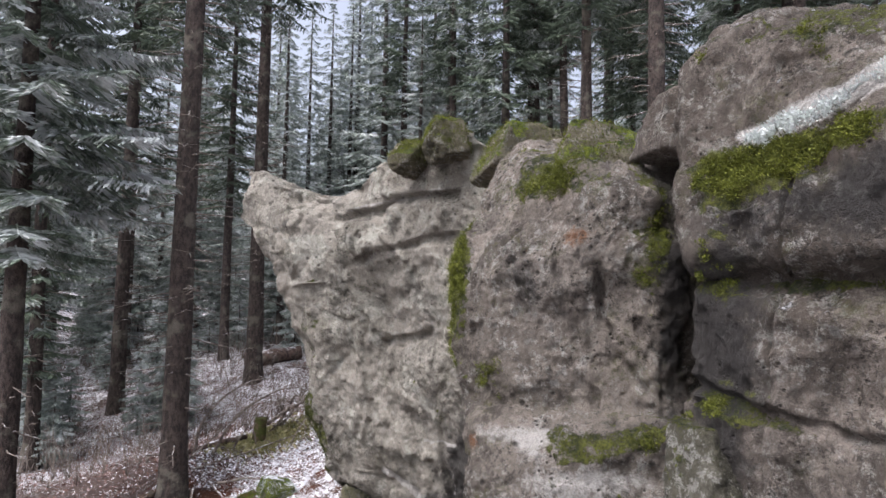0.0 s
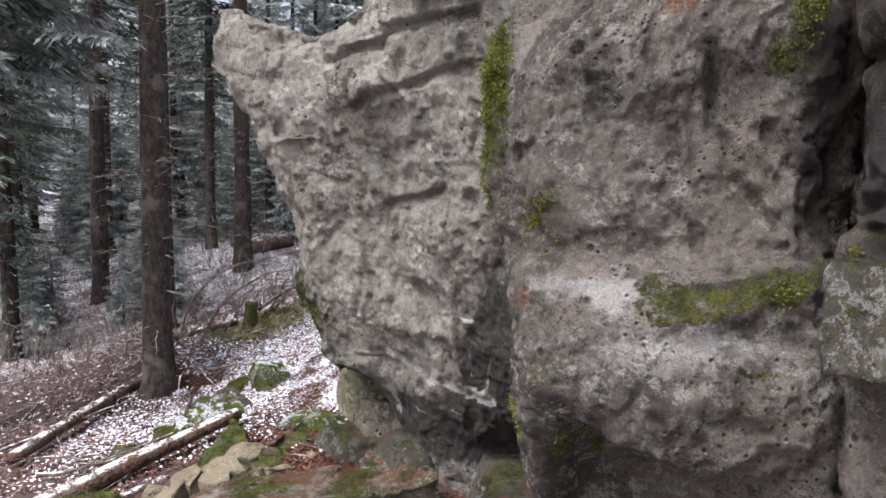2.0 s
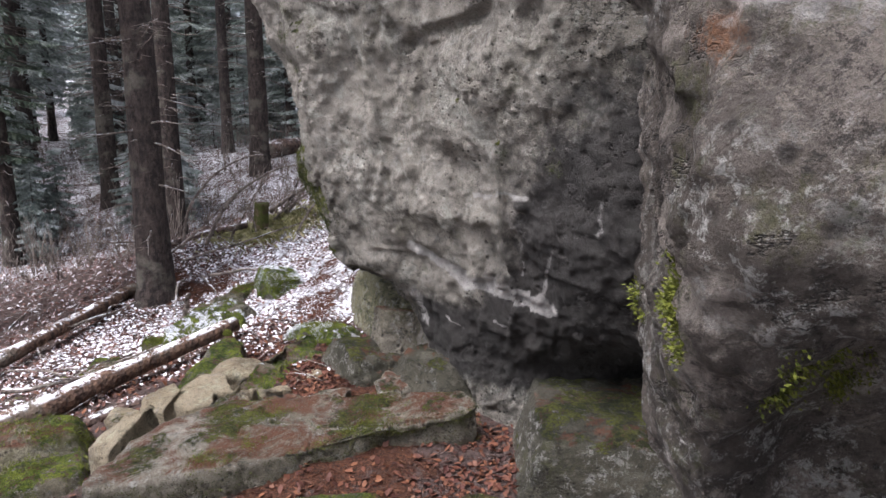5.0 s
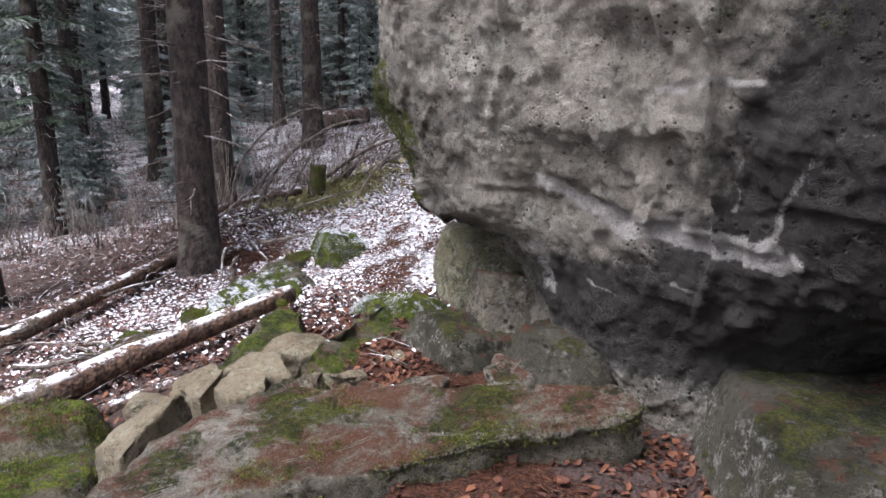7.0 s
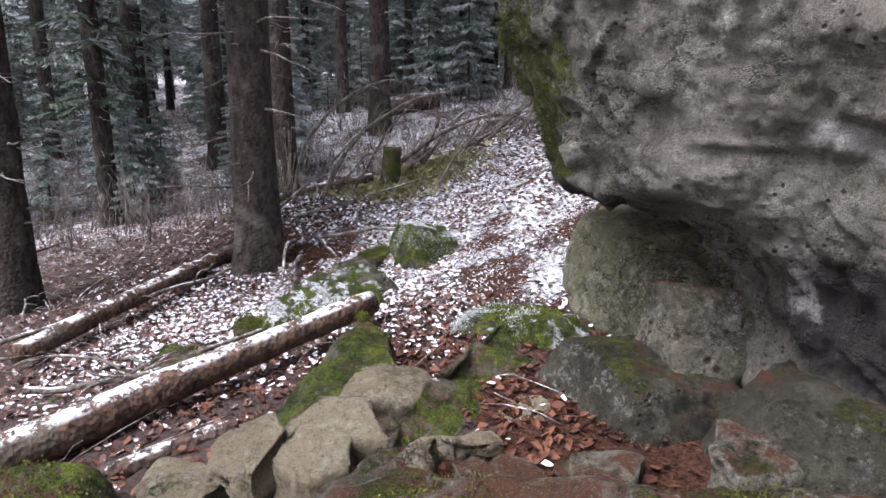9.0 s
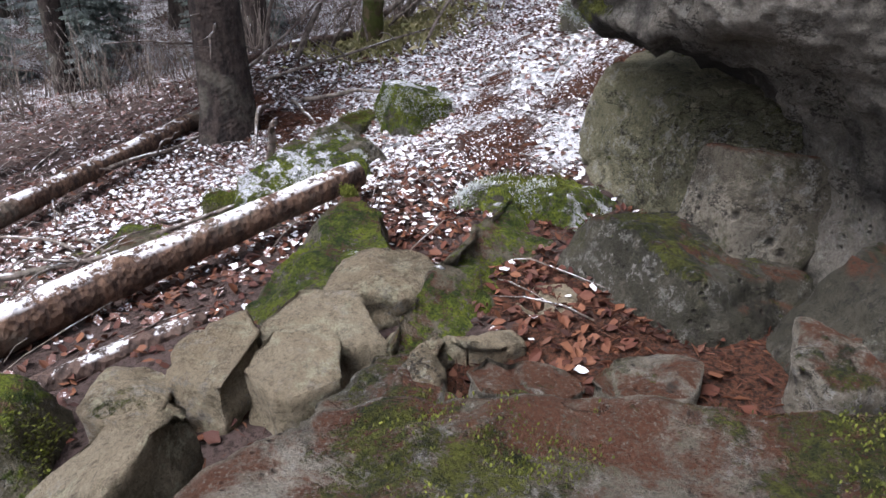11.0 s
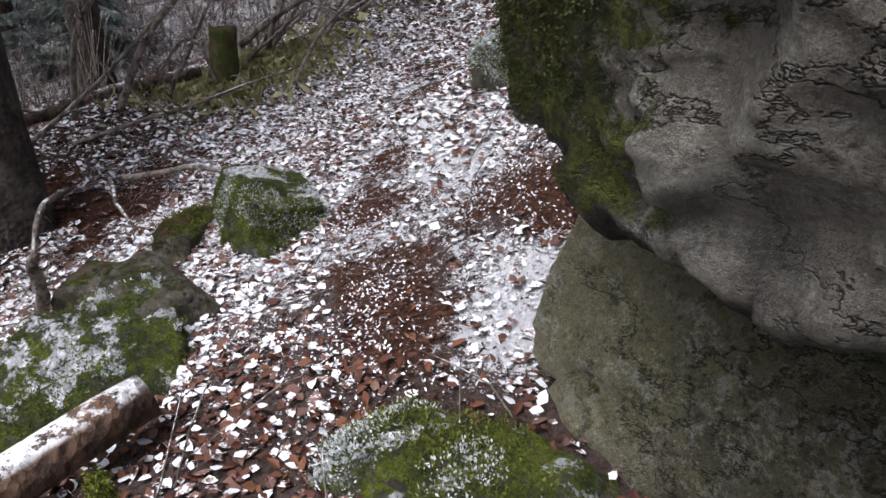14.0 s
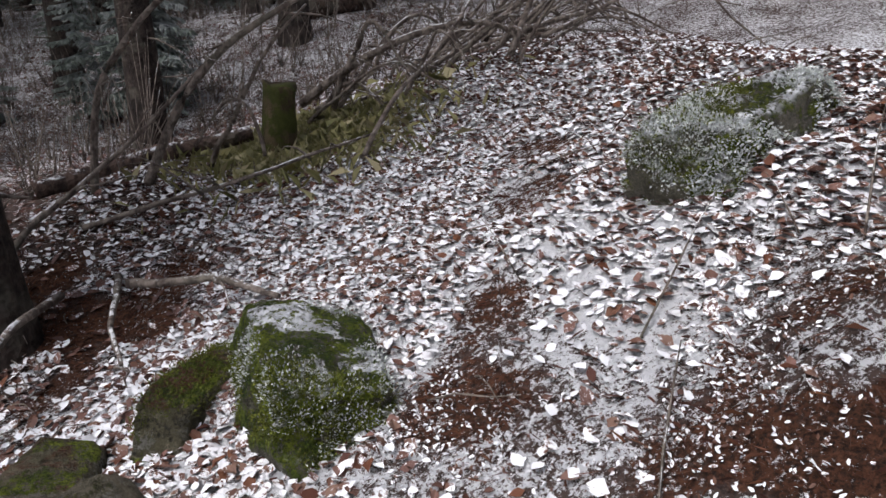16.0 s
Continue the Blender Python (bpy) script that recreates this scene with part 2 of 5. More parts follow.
def bark_material(name, light, dark, snow=0.0):
    n = Nodes(name, 0.9)
    flakes = n.noise(14, 6, 0.7, stretch=(1.0, 1.0, 0.45))
    c = n.mix(n.steps(flakes, 0.38, 0.62), dark, light)
    c = n.mix(n.math("MULTIPLY", n.steps(n.noise(2.2, 4), 0.52, 0.66), 0.5), c, (0.16, 0.15, 0.12))
    if snow:
        w = n.math("MULTIPLY", n.steps(n.up(), 0.62, 0.9), n.steps(n.math("ADD", n.math("MULTIPLY", n.noise(5, 5, 0.7), 0.6), n.math("MULTIPLY", n.noise(30, 6, 0.8), 0.4)), 0.63 - 0.25 * snow, 0.69 - 0.25 * snow))
        c = n.mix(w, c, (0.86, 0.87, 0.9))
    return n.finish(c, n.math("ADD", flakes, n.math("MULTIPLY", n.cells(30), 0.6)), 0.9, 0.03)


def needle_material(name, a, b, frost):
    n = Nodes(name, 0.75)
    c = n.mix(n.island(), a, b)
    c = n.mix(n.math("MULTIPLY", n.steps(n.noise(1.1, 5, 0.7), 0.62 - 0.3 * frost, 0.78 - 0.3 * frost), frost), c, (0.7, 0.73, 0.74))
    return n.finish(c)


def leaf_material(name, colours, frost, grain=30, spread=0.45):
    n = Nodes(name, 0.7)
    r = n.t.nodes.new("ShaderNodeValToRGB")
    r.color_ramp.elements[0].color, r.color_ramp.elements[1].color = (*colours[0], 1), (*colours[-1], 1)
    for i, col in enumerate(colours[1:-1]):
        r.color_ramp.elements.new((i + 1) / (len(colours) - 1)).color = (*col, 1)
    n.t.links.new(n.island(), r.inputs[0])
    c = r.outputs[0]
    if frost:
        c = n.mix(n.math("MULTIPLY", n.steps(n.math("ADD", n.noise(grain, 5, 0.7), n.math("MULTIPLY", n.math("SUBTRACT", n.math("FRACT", n.math("MULTIPLY", n.island(), 37.0)), 0.5), spread)), 0.64 - 0.3 * frost, 0.72 - 0.3 * frost), n.steps(n.up(), -0.2, 0.5)), c, (0.88, 0.89, 0.93))
    return n.finish(c, n.noise(90, 3), 0.3, 0.01)


GROUND = ground_material()
BARK = bark_material("spruce_bark", (0.066, 0.05, 0.042), (0.022, 0.017, 0.015))
# paler than the near bark: haze mixed into the colour
BARK_HAZY = bark_material("haze_pale_spruce_bark", (0.085, 0.068, 0.06), (0.034, 0.027, 0.025))
LOG_BARK = bark_material("snowy_log_bark", (0.12, 0.08, 0.064), (0.035, 0.024, 0.02), 0.5)
LOG_PALE = bark_material("peeled_log_wood", (0.15, 0.09, 0.06), (0.045, 0.028, 0.021), 0.62)
TWIG = bark_material("dead_twig_bark", (0.25, 0.21, 0.18), (0.09, 0.07, 0.06), 0.5)
NEEDLES = needle_material("spruce_needles", (0.045, 0.065, 0.045), (0.11, 0.14, 0.095), 0.4)
# needles lightened to paint in the haze of distance, plus some frost
NEEDLES_HAZY = needle_material("haze_pale_spruce_needles", (0.13, 0.16, 0.14), (0.27, 0.31, 0.275), 0.55)
FROSTED = needle_material("frosted_spruce_needles", (0.05, 0.07, 0.05), (0.13, 0.16, 0.12), 0.62)
LEAF_BROWN = leaf_material("brown_beech_leaves", [(0.032, 0.013, 0.01), (0.1, 0.034, 0.02), (0.17, 0.07, 0.035), (0.06, 0.02, 0.016), (0.13, 0.06, 0.036)], 0.0)
LEAF_FROST = leaf_material("snow_covered_beech_leaves", [(0.16, 0.08, 0.055), (0.1, 0.05, 0.04), (0.2, 0.12, 0.09)], 0.8)
LEAF_DUST = leaf_material("snow_dusted_beech_leaves", [(0.13, 0.065, 0.05), (0.2, 0.11, 0.09), (0.09, 0.05, 0.045)], 0.3, 75, 0.2)
GRASS = leaf_material("dry_grass", [(0.3, 0.27, 0.12), (0.2, 0.2, 0.08), (0.38, 0.33, 0.2)], 0.0)

# ---- shape helpers ----
RNG = np.random.default_rng(7)


def lattice(p, seed):
    """Smooth noise of about -1..1 at points p (n x 3)."""
    p = np.asarray(p, float) + seed * 17.31
    i = np.floor(p).astype(np.int64)
    f = p - i
    u = f * f * f * (f * (f * 6 - 15) + 10)
    hx = [((i[:, 0] + k) * 374761393).astype(np.uint32) for k in (0, 1)]
    hy = [((i[:, 1] + k) * 668265263).astype(np.uint32) for k in (0, 1)]
    hz = [((i[:, 2] + k) * 2147483647 + seed * 974634777).astype(np.uint32) for k in (0, 1)]
    wx, wy, wz = (1 - u[:, 0], u[:, 0]), (1 - u[:, 1], u[:, 1]), (1 - u[:, 2], u[:, 2])
    total = 0.0
    for a in (0, 1):
        for b in (0, 1):
            hxy, wxy = hx[a] + hy[b], wx[a] * wy[b]
            for c in (0, 1):
                h = hxy + hz[c]
                h = (h ^ (h >> np.uint32(13))) * np.uint32(1274126177)
                h = (h ^ (h >> np.uint32(16))) & np.uint32(0xFFFF)
                total = total + wxy * wz[c] * (h / 32767.5 - 1)
    return total


def fractal(p, freq, octaves, seed, gain=0.5):
    out, a = 0.0, 1.0
    for k in range(octaves):
        out = out + a * lattice(np.asarray(p) * freq, seed + k)
        freq, a = freq * 2.03, a * gain
    return out


def smooth(x, a, b):
    t = np.clip((x - a) / (b - a), 0, 1)
    return t * t * (3 - 2 * t)


def bump_at(x, y, cx, cy, s):
    return np.exp(-((x - cx) ** 2 + (y - cy) ** 2) / (s * s))


def hill(x, y):
    """The lie of the land."""
    x, y = np.asarray(x, float), np.asarray(y, float)
    z = 1.708 * np.tanh(x / 14) - 0.432 + 2.183 / (1 + np.exp(-(y - 20.5) / 1.8)) + 0.29 * np.logaddexp(0, (y - 26) / 5)
    z = z + 2.159 * bump_at(x, y, 0, 0, 3.5) + 0.884 * bump_at(x, y, -0.3, 11.5, 2.2) + 1.422 * bump_at(x, y, -1.5, 15, 3.5)
    z = z + 0.353 * bump_at(x, y, -8, 14, 4.5) + 0.188 * bump_at(x, y, -4, 9, 3) + 0.246 * bump_at(x, y, -6, 23, 4)
    z = z + 0.519 * bump_at(x, y, -1.5, 7, 2.5) - 0.16 * bump_at(x, y, -2.6, 12, 2.0) - 0.15 * bump_at(x, y, -2, 6.5, 1.0)
    return z + 0.32 * bump_at(x, y, -4.9, 13.2, 0.9) - 0.2 * bump_at(x, y, -2.1, 13.2, 1.1) + 0.25 * bump_at(x, y, -0.9, 10.35, 0.5)


def mesh_of(name, verts, faces, material, even=True):
    me = bpy.data.meshes.new(name)
    me.from_pydata(np.asarray(verts).tolist() if not isinstance(verts, list) else verts, [], faces.tolist() if isinstance(faces, np.ndarray) else faces)
    if even:
        me.polygons.foreach_set("use_smooth", [True] * len(me.polygons))
    me.materials.append(material)
    me.update()
    return me


def part(name, mesh, parent, label=""):
    ob = new(name, mesh)
    ob.parent = parent
    if label:
        ob["label"] = label
    return ob


def holder(name, x, y, z, label, category, group=""):
    ob = new(name)
    ob.location = (x, y, z)
    ob.empty_display_size = 0.1
    return tagged(ob, label, category, group)


def grid_faces(rows, cols, closed=True):
    i, j = np.meshgrid(np.arange(rows - 1), np.arange(cols if closed else cols - 1), indexing="ij")
    k = (j + 1) % cols
    return np.stack([i * cols + j, i * cols + k, (i + 1) * cols + k, (i + 1) * cols + j], -1).reshape(-1, 4)


def grid_normals(g):
    """Normals of a closed grid of rings."""
    du = np.roll(g, -1, 1) - np.roll(g, 1, 1)
    dv = np.gradient(g, axis=0)
    n = np.cross(du, dv)
    return n / np.maximum(np.linalg.norm(n, axis=-1, keepdims=True), 1e-9)


def tube(points, radii, sides=8, rough=0.0, seed=1):
    """A tapering tube along points: vertices and faces."""
    p, r = np.asarray(points, float), np.asarray(radii, float)
    t = np.gradient(p, axis=0)
    t /= np.maximum(np.linalg.norm(t, axis=1, keepdims=True), 1e-9)
    ref = np.where(np.abs(t[:, 2:3]) > 0.8, [[1.0, 0, 0]], [[0, 0, 1.0]])
    a = np.cross(t, ref)
    a /= np.linalg.norm(a, axis=1, keepdims=True)
    b = np.cross(t, a)
    ang = np.linspace(0, 2 * np.pi, sides, endpoint=False)
    ring = a[:, None] * np.cos(ang)[None, :, None] + b[:, None] * np.sin(ang)[None, :, None]
    v = p[:, None] + ring * r[:, None, None]
    if rough:
        v = v + ring * (r[:, None] * rough * lattice(v.reshape(-1, 3) * 6, seed).reshape(v.shape[:2]))[..., None]
    v = v.reshape(-1, 3)
    f = grid_faces(len(p), sides).tolist()
    f.append(list(range(sides))[::-1])
    f.append([(len(p) - 1) * sides + k for k in range(sides)])
    return v, f


def joined(pieces):
    vs, fs, n = [], [], 0
    for v, f in pieces:
        vs.append(np.asarray(v, float))
        fs += [[i + n for i in q] for q in f]
        n += len(v)
    return np.concatenate(vs), fs


def along(a, b, n, sag=0.0, wobble=0.0, seed=3):
    """Points from a to b, sagging or arching, with some wobble."""
    s = np.linspace(0, 1, n)[:, None]
    p = np.asarray(a, float) * (1 - s) + np.asarray(b, float) * s
    p[:, 2] += sag * 4 * s[:, 0] * (1 - s[:, 0])
    if wobble:
        k = np.linspace(0, 3, n)
        for axis in range(3):
            p[:, axis] += wobble * lattice(np.stack([k, k * 0 + axis * 5, k * 0], 1), seed)
    return p


# ---- ground: one sheet, fine near the path ----
def spread(a, b, step, reach):
    mid = np.arange(a, b + 1e-6, step)
    grow = step * 1.16 ** np.arange(1, 60)
    out = np.cumsum(grow)
    out = out[out < reach]
    return np.concatenate([(a - out)[::-1], mid, b + out])


gx, gy = spread(-6.5, 1.5, 0.055, 380), spread(4.5, 15.5, 0.055, 420)
GX, GY = np.meshgrid(gx, gy)
flat_xy = np.stack([GX.ravel(), GY.ravel(), GX.ravel() * 0], 1)
relief = 0.05 * fractal(flat_xy, 0.9, 3, 11) + 0.022 * fractal(flat_xy, 4.5, 3, 21) * np.exp(-(np.hypot(flat_xy[:, 0] + 2, flat_xy[:, 1] - 10) / 14) ** 2)
far_roll = 0.5 * fractal(flat_xy, 0.06, 2, 31) * smooth(np.hypot(flat_xy[:, 0] + 3, flat_xy[:, 1] - 10), 14, 40)
def floor_z(x, y):
    """The height of the forest floor with its small relief."""
    p = np.stack([np.asarray(x, float).ravel(), np.asarray(y, float).ravel(), np.zeros(np.size(x))], 1)
    fine = np.exp(-(np.hypot(p[:, 0] + 2, p[:, 1] - 10) / 14) ** 2)
    return hill(p[:, 0], p[:, 1]) + 0.05 * fractal(p, 0.9, 3, 11) + 0.022 * fractal(p, 4.5, 3, 21) * fine


flat_xy[:, 2] = hill(flat_xy[:, 0], flat_xy[:, 1]) + relief + far_roll
ground_mesh = mesh_of("ground", flat_xy, grid_faces(len(gy), len(gx), False), GROUND)


def snow_at(x, y):
    """How thick the snow lies: most in the clearing behind the rock."""
    s = 1.0 * bump_at(x, y, -1.42, 9.5, 0.24) + 1.0 * bump_at(x, y, -1.32, 9.8, 0.22) + 0.95 * bump_at(x, y, -2.0, 12.2, 2.1) + 0.2 * bump_at(x, y, -1.5, 10.2, 0.8) + 0.5 * bump_at(x, y, -1.2, 14.5, 2.2) + 0.42 * bump_at(x, y, -3.3, 10.6, 1.4)
    return np.clip(0.6 * s + 0.5 * bump_at(x, y, 2.0, 17.0, 4.0) + 0.22 * smooth(y, 8.6, 11) * smooth(x, -9, -3) + 0.16, 0, 1) * smooth(y, 7.2, 9.2)


def needles_at(x, y):
    s = 0.8 * bump_at(x, y, -2.05, 10.75, 0.24) + 0.7 * bump_at(x, y, -1.95, 10.3, 0.24) + 0.7 * bump_at(x, y, -2.0, 11.2, 0.2) + 0.4 * bump_at(x, y, -1.6, 8.8, 0.9) + 0.9 * bump_at(x, y, -1.2, 6.0, 0.9) + 0.9 * bump_at(x, y, -2.4, 6.0, 0.6) + bump_at(x, y, -1.8, 12.55, 0.28) + bump_at(x, y, -1.85, 12.0, 0.25)
    s = s + 1.3 * bump_at(x, y, -1.1, 10.35, 0.32) + 0.8 * bump_at(x, y, -1.75, 9.9, 0.35) + 1.2 * bump_at(x, y, -4.3, 11.9, 0.7) + bump_at(x, y, -0.7, 7.9, 0.6) + bump_at(x, y, -1.3, 7.4, 0.6) + 0.8 * bump_at(x, y, -2.2, 7.8, 0.5)
    q = np.stack([np.ravel(x), np.ravel(y), np.zeros(np.size(x))], 1)
    return np.clip(s * (0.75 + 0.9 * fractal(q, 2.6, 3, 77).reshape(np.shape(x))), 0, 0.66)


def moss_at(x, y):
    return np.clip(0.5 * bump_at(x, y, -4.6, 8.9, 0.9) + 0.5 * bump_at(x, y, -3.6, 10.0, 0.7) + 0.15 * bump_at(x, y, -3.4, 14.4, 0.8) + 0.4 * bump_at(x, y, -9, 17, 2), 0, 1)


cover = ground_mesh.attributes.new("cover", "FLOAT_COLOR", "POINT")
worn = np.clip(bump_at(flat_xy[:, 0], flat_xy[:, 1], -1.4, 10.2, 0.75) + bump_at(flat_xy[:, 0], flat_xy[:, 1], -1.9, 10.3, 0.8), 0, 1)
sn = np.maximum(snow_at(flat_xy[:, 0], flat_xy[:, 1]), 0.52 * worn) * (1 - 0.7 * needles_at(flat_xy[:, 0], flat_xy[:, 1]))
far_dust = 0.62 * smooth(np.hypot(flat_xy[:, 0] + 2, flat_xy[:, 1] - 11), 3, 9)
cover.data.foreach_set("color", np.stack([np.maximum(sn, far_dust), needles_at(flat_xy[:, 0], flat_xy[:, 1]), moss_at(flat_xy[:, 0], flat_xy[:, 1]), sn * 0 + 1], 1).ravel().astype(np.float32))
ground = tagged(new("ground", ground_mesh), "forest floor of brown litter with thin patchy snow", "ground", kind="structure")


# ---- the outcrop ----
def smooth_ring(points, n, rounding, weights=None):
    """A closed outline, its corners rounded; heavier sides get more points."""
    p = np.asarray(points, float)
    q = np.concatenate([p, p[:1]])
    side = np.linalg.norm(np.diff(q, axis=0), axis=1) * (1.0 if weights is None else np.asarray(weights, float))
    d = np.concatenate([[0], np.cumsum(side)])
    s = np.linspace(0, d[-1], n, endpoint=False)
    r = np.stack([np.interp(s, d, q[:, k]) for k in range(p.shape[1])], 1)
    for _ in range(rounding):
        r = 0.5 * r + 0.25 * (np.roll(r, 1, 0) + np.roll(r, -1, 0))
    return r


def rock_face(name, levels, outlines, dome, cols, rows, material, seed, warp=None, rough=1.0, rounding=50, soften=8, carve=None, weights=None, paint=None):
    """A standing rock through outlines at some heights, with ledges, hollows and pits."""
    rings = np.stack([smooth_ring(o, cols, rounding, weights) for o in outlines])
    zs = np.linspace(levels[0], levels[-1], rows)
    g = np.zeros((rows, cols, 3))
    for axis in (0, 1):
        for j in range(cols):
            g[:, j, axis] = np.interp(zs, levels, rings[:, j, axis])
    g[:, :, 2] = zs[:, None]
    for _ in range(soften):
        g[1:-1, :, :2] = 0.5 * g[1:-1, :, :2] + 0.25 * (g[2:, :, :2] + g[:-2, :, :2])
    mid = g[-1].mean(0)
    caps = []
    for s in np.linspace(0, 1, 34)[1:]:
        ring = mid + (g[-1] - mid) * (1 - s) ** 0.85
        ring[:, 2] = g[-1, :, 2] + dome * math.sin(s * math.pi / 2)
        caps.append(ring)
    g = np.concatenate([g, np.stack(caps)])
    if warp:
        g = warp(g)
    n = grid_normals(g)
    p = g.reshape(-1, 3)
    beds = p * np.array([0.55, 0.55, 1.5])
    d = 0.075 * fractal(p, 0.9, 3, seed) + 0.022 * fractal(beds, 2.3, 4, seed + 9)
    d = d + 0.03 * np.tanh(4 * fractal(p * np.array([0.8, 0.8, 1.0]), 1.3, 3, seed + 50)) + 0.01 * np.tanh(4 * fractal(p, 4.4, 3, seed + 60))
    ridge = 1 - np.abs(fractal(p, 3.2, 3, seed + 70))
    d = d + 0.022 * (ridge - 0.6) + 0.016 * fractal(p, 9, 4, seed + 19, 0.62)
    crease = np.abs(lattice(p * np.array([1.1, 1.1, 0.6]) + 0.3 * lattice(p * 2.1, seed + 3)[:, None], seed + 29))
    d = d - 0.06 * np.exp(-(crease / 0.04) ** 2) * smooth(lattice(p * 1.4, seed + 33), -0.1, 0.35)
    d = d - 0.05 * smooth(lattice(p * 7, seed + 41), 0.42, 0.66) * smooth(lattice(p * 1.2, seed + 43), -0.2, 0.3)
    # scalloped ledges, pock marks and grain
    phase = 2.3 * p[:, 2] + 1.5 * lattice(p * 0.8, seed + 81) + 0.5 * lattice(p * 2.2, seed + 82)
    saw = phase - np.floor(phase)
    d = d + 0.036 * (saw ** 2 * (1 - smooth(saw, 0.9, 1.0)) - 0.25) * smooth(lattice(p * np.array([1.6, 1.6, 2.4]), seed + 83), -0.15, 0.4)
    d = d - 0.022 * smooth(lattice(p * 15, seed + 84), 0.4, 0.62) * smooth(lattice(p * 1.7, seed + 85), -0.1, 0.3)
    d = d + 0.007 * fractal(p, 27, 2, seed + 86) + 0.02 * np.abs(fractal(p * np.array([1, 1, 0.7]), 5.5, 2, seed + 87))
    if carve:
        d = d + carve(p)
    g = (p + n.reshape(-1, 3) * (rough * d)[:, None])
    f = grid_faces(rows + 33, cols).tolist()
    me = mesh_of(name, g, f, material)
    if paint:
        tint = np.clip(paint(g), 0, 1).astype(np.float32)
        me.attributes.new("rust", "FLOAT", "POINT").data.foreach_set("value", tint[:, 3].copy())
        tint[:, 3] = 1.0
        me.attributes.new("stain", "FLOAT_COLOR", "POINT").data.foreach_set("color", tint.ravel())
    return me


def blob(p, centre, size):
    """1 at the centre, fading over an ellipsoid."""
    return np.exp(-np.sum(((p - np.asarray(centre)) / np.asarray(size)) ** 2, axis=1))


def stroke(p, points, width):
    """1 along a line through (x, z) points on a face."""
    q = p[:, [0, 2]] + 0.02 * np.stack([lattice(p * 9, 2), lattice(p * 9, 3)], 1)
    best = np.full(len(p), 9.0)
    for a, b in zip(points[:-1], points[1:]):
        a, b = np.asarray(a, float), np.asarray(b, float)
        k = np.clip(((q - a) @ (b - a)) / ((b - a) @ (b - a)), 0, 1)
        best = np.minimum(best, np.linalg.norm(q - (a + k[:, None] * (b - a)), axis=1))
    return np.exp(-(best / width) ** 2)


def shelf(p, line, out, below):
    """A bulge that swells upwards to a line of heights and breaks off in a small shelf."""
    z = p[:, 2]
    return out * smooth(z, line - below, line - 0.01) * (1 - smooth(z, line - 0.005, line + 0.035))


LIP = [(-0.6, 1.24), (-0.46, 1.19), (-0.19, 1.05), (-0.05, 1.07), (0.12, 1.04), (0.33, 1.02)]
VEIN = [(0.27, 1.1), (0.29, 1.21), (0.30, 1.46), (0.35, 1.53), (0.51, 1.59), (0.53, 1.80)]


def cliff_warp(g):
    x, y, z = g[..., 0], g[..., 1], g[..., 2]
    top = smooth(z, 3.7, 4.6)
    z += top * (0.3 * bump_at(x, y, -2.4, 8.7, 0.5) - 0.2 * bump_at(x, y, -1.15, 7.75, 0.6) + 0.15 * bump_at(x, y, -0.35, 6.6, 0.45) + 0.3 * bump_at(x, y, 0.05, 6.05, 0.28) - 0.05 * bump_at(x, y, 0.8, 6.2, 0.5))
    return g


cliff_levels = [-0.5, 0.45, 0.66, 0.83, 0.96, 1.5, 2.5, 3.15, 3.6, 4.05, 4.5]
cliff_outlines = [
    [(1.1, 6.95), (0.35, 7.0), (-0.1, 7.3), (-0.42, 7.8), (-0.55, 8.2), (-0.2, 9.2), (3, 9.5), (3.2, 6.2)],
    [(1.05, 6.9), (0.25, 7.0), (-0.14, 7.25), (-0.5, 7.75), (-0.66, 8.15), (-0.3, 9.2), (3, 9.5), (3.2, 6.0)],
    [(0.95, 6.6), (0.15, 6.9), (-0.16, 7.2), (-0.58, 7.75), (-0.72, 8.05), (-0.3, 9.0), (3, 9.5), (3.2, 6.0)],
    [(0.8, 6.3), (0.1, 6.85), (-0.25, 7.25), (-0.72, 7.75), (-0.88, 8.1), (-0.8, 9.2), (3, 9.7), (3.2, 6.0)],
    [(0.75, 6.2), (0.1, 6.8), (-0.35, 7.3), (-0.9, 7.75), (-1.18, 8.15), (-1.48, 9.25), (3, 9.7), (3.2, 6.0)],
    [(0.7, 6.0), (0.1, 6.6), (-0.5, 7.15), (-1.08, 7.75), (-1.4, 8.15), (-1.72, 9.25), (3, 9.8), (3.2, 6.0)],
    [(0.65, 6.0), (-0.15, 6.65), (-0.7, 7.25), (-1.1, 7.5), (-1.42, 7.65), (-1.7, 8.5), (3, 9.8), (3.2, 5.8)],
    [(0.6, 5.9), (-0.3, 6.7), (-0.8, 7.25), (-1.2, 7.6), (-1.55, 7.8), (-1.92, 8.3), (3, 9.8), (3.2, 5.8)],
    [(0.6, 5.8), (-0.15, 6.35), (-0.75, 6.85), (-1.1, 7.35), (-1.75, 7.9), (-2.15, 8.4), (3, 9.8), (3.2, 5.8)],
    [(0.6, 5.75), (-0.05, 6.15), (-0.6, 6.85), (-1.15, 7.5), (-1.95, 8.0), (-2.72, 8.5), (3, 9.8), (3.2, 5.8)],
    [(0.6, 5.85), (0.0, 6.1), (-0.4, 6.6), (-1.1, 7.65), (-2.0, 8.15), (-2.62, 8.7), (2.5, 9.6), (3.0, 6.0)],
]
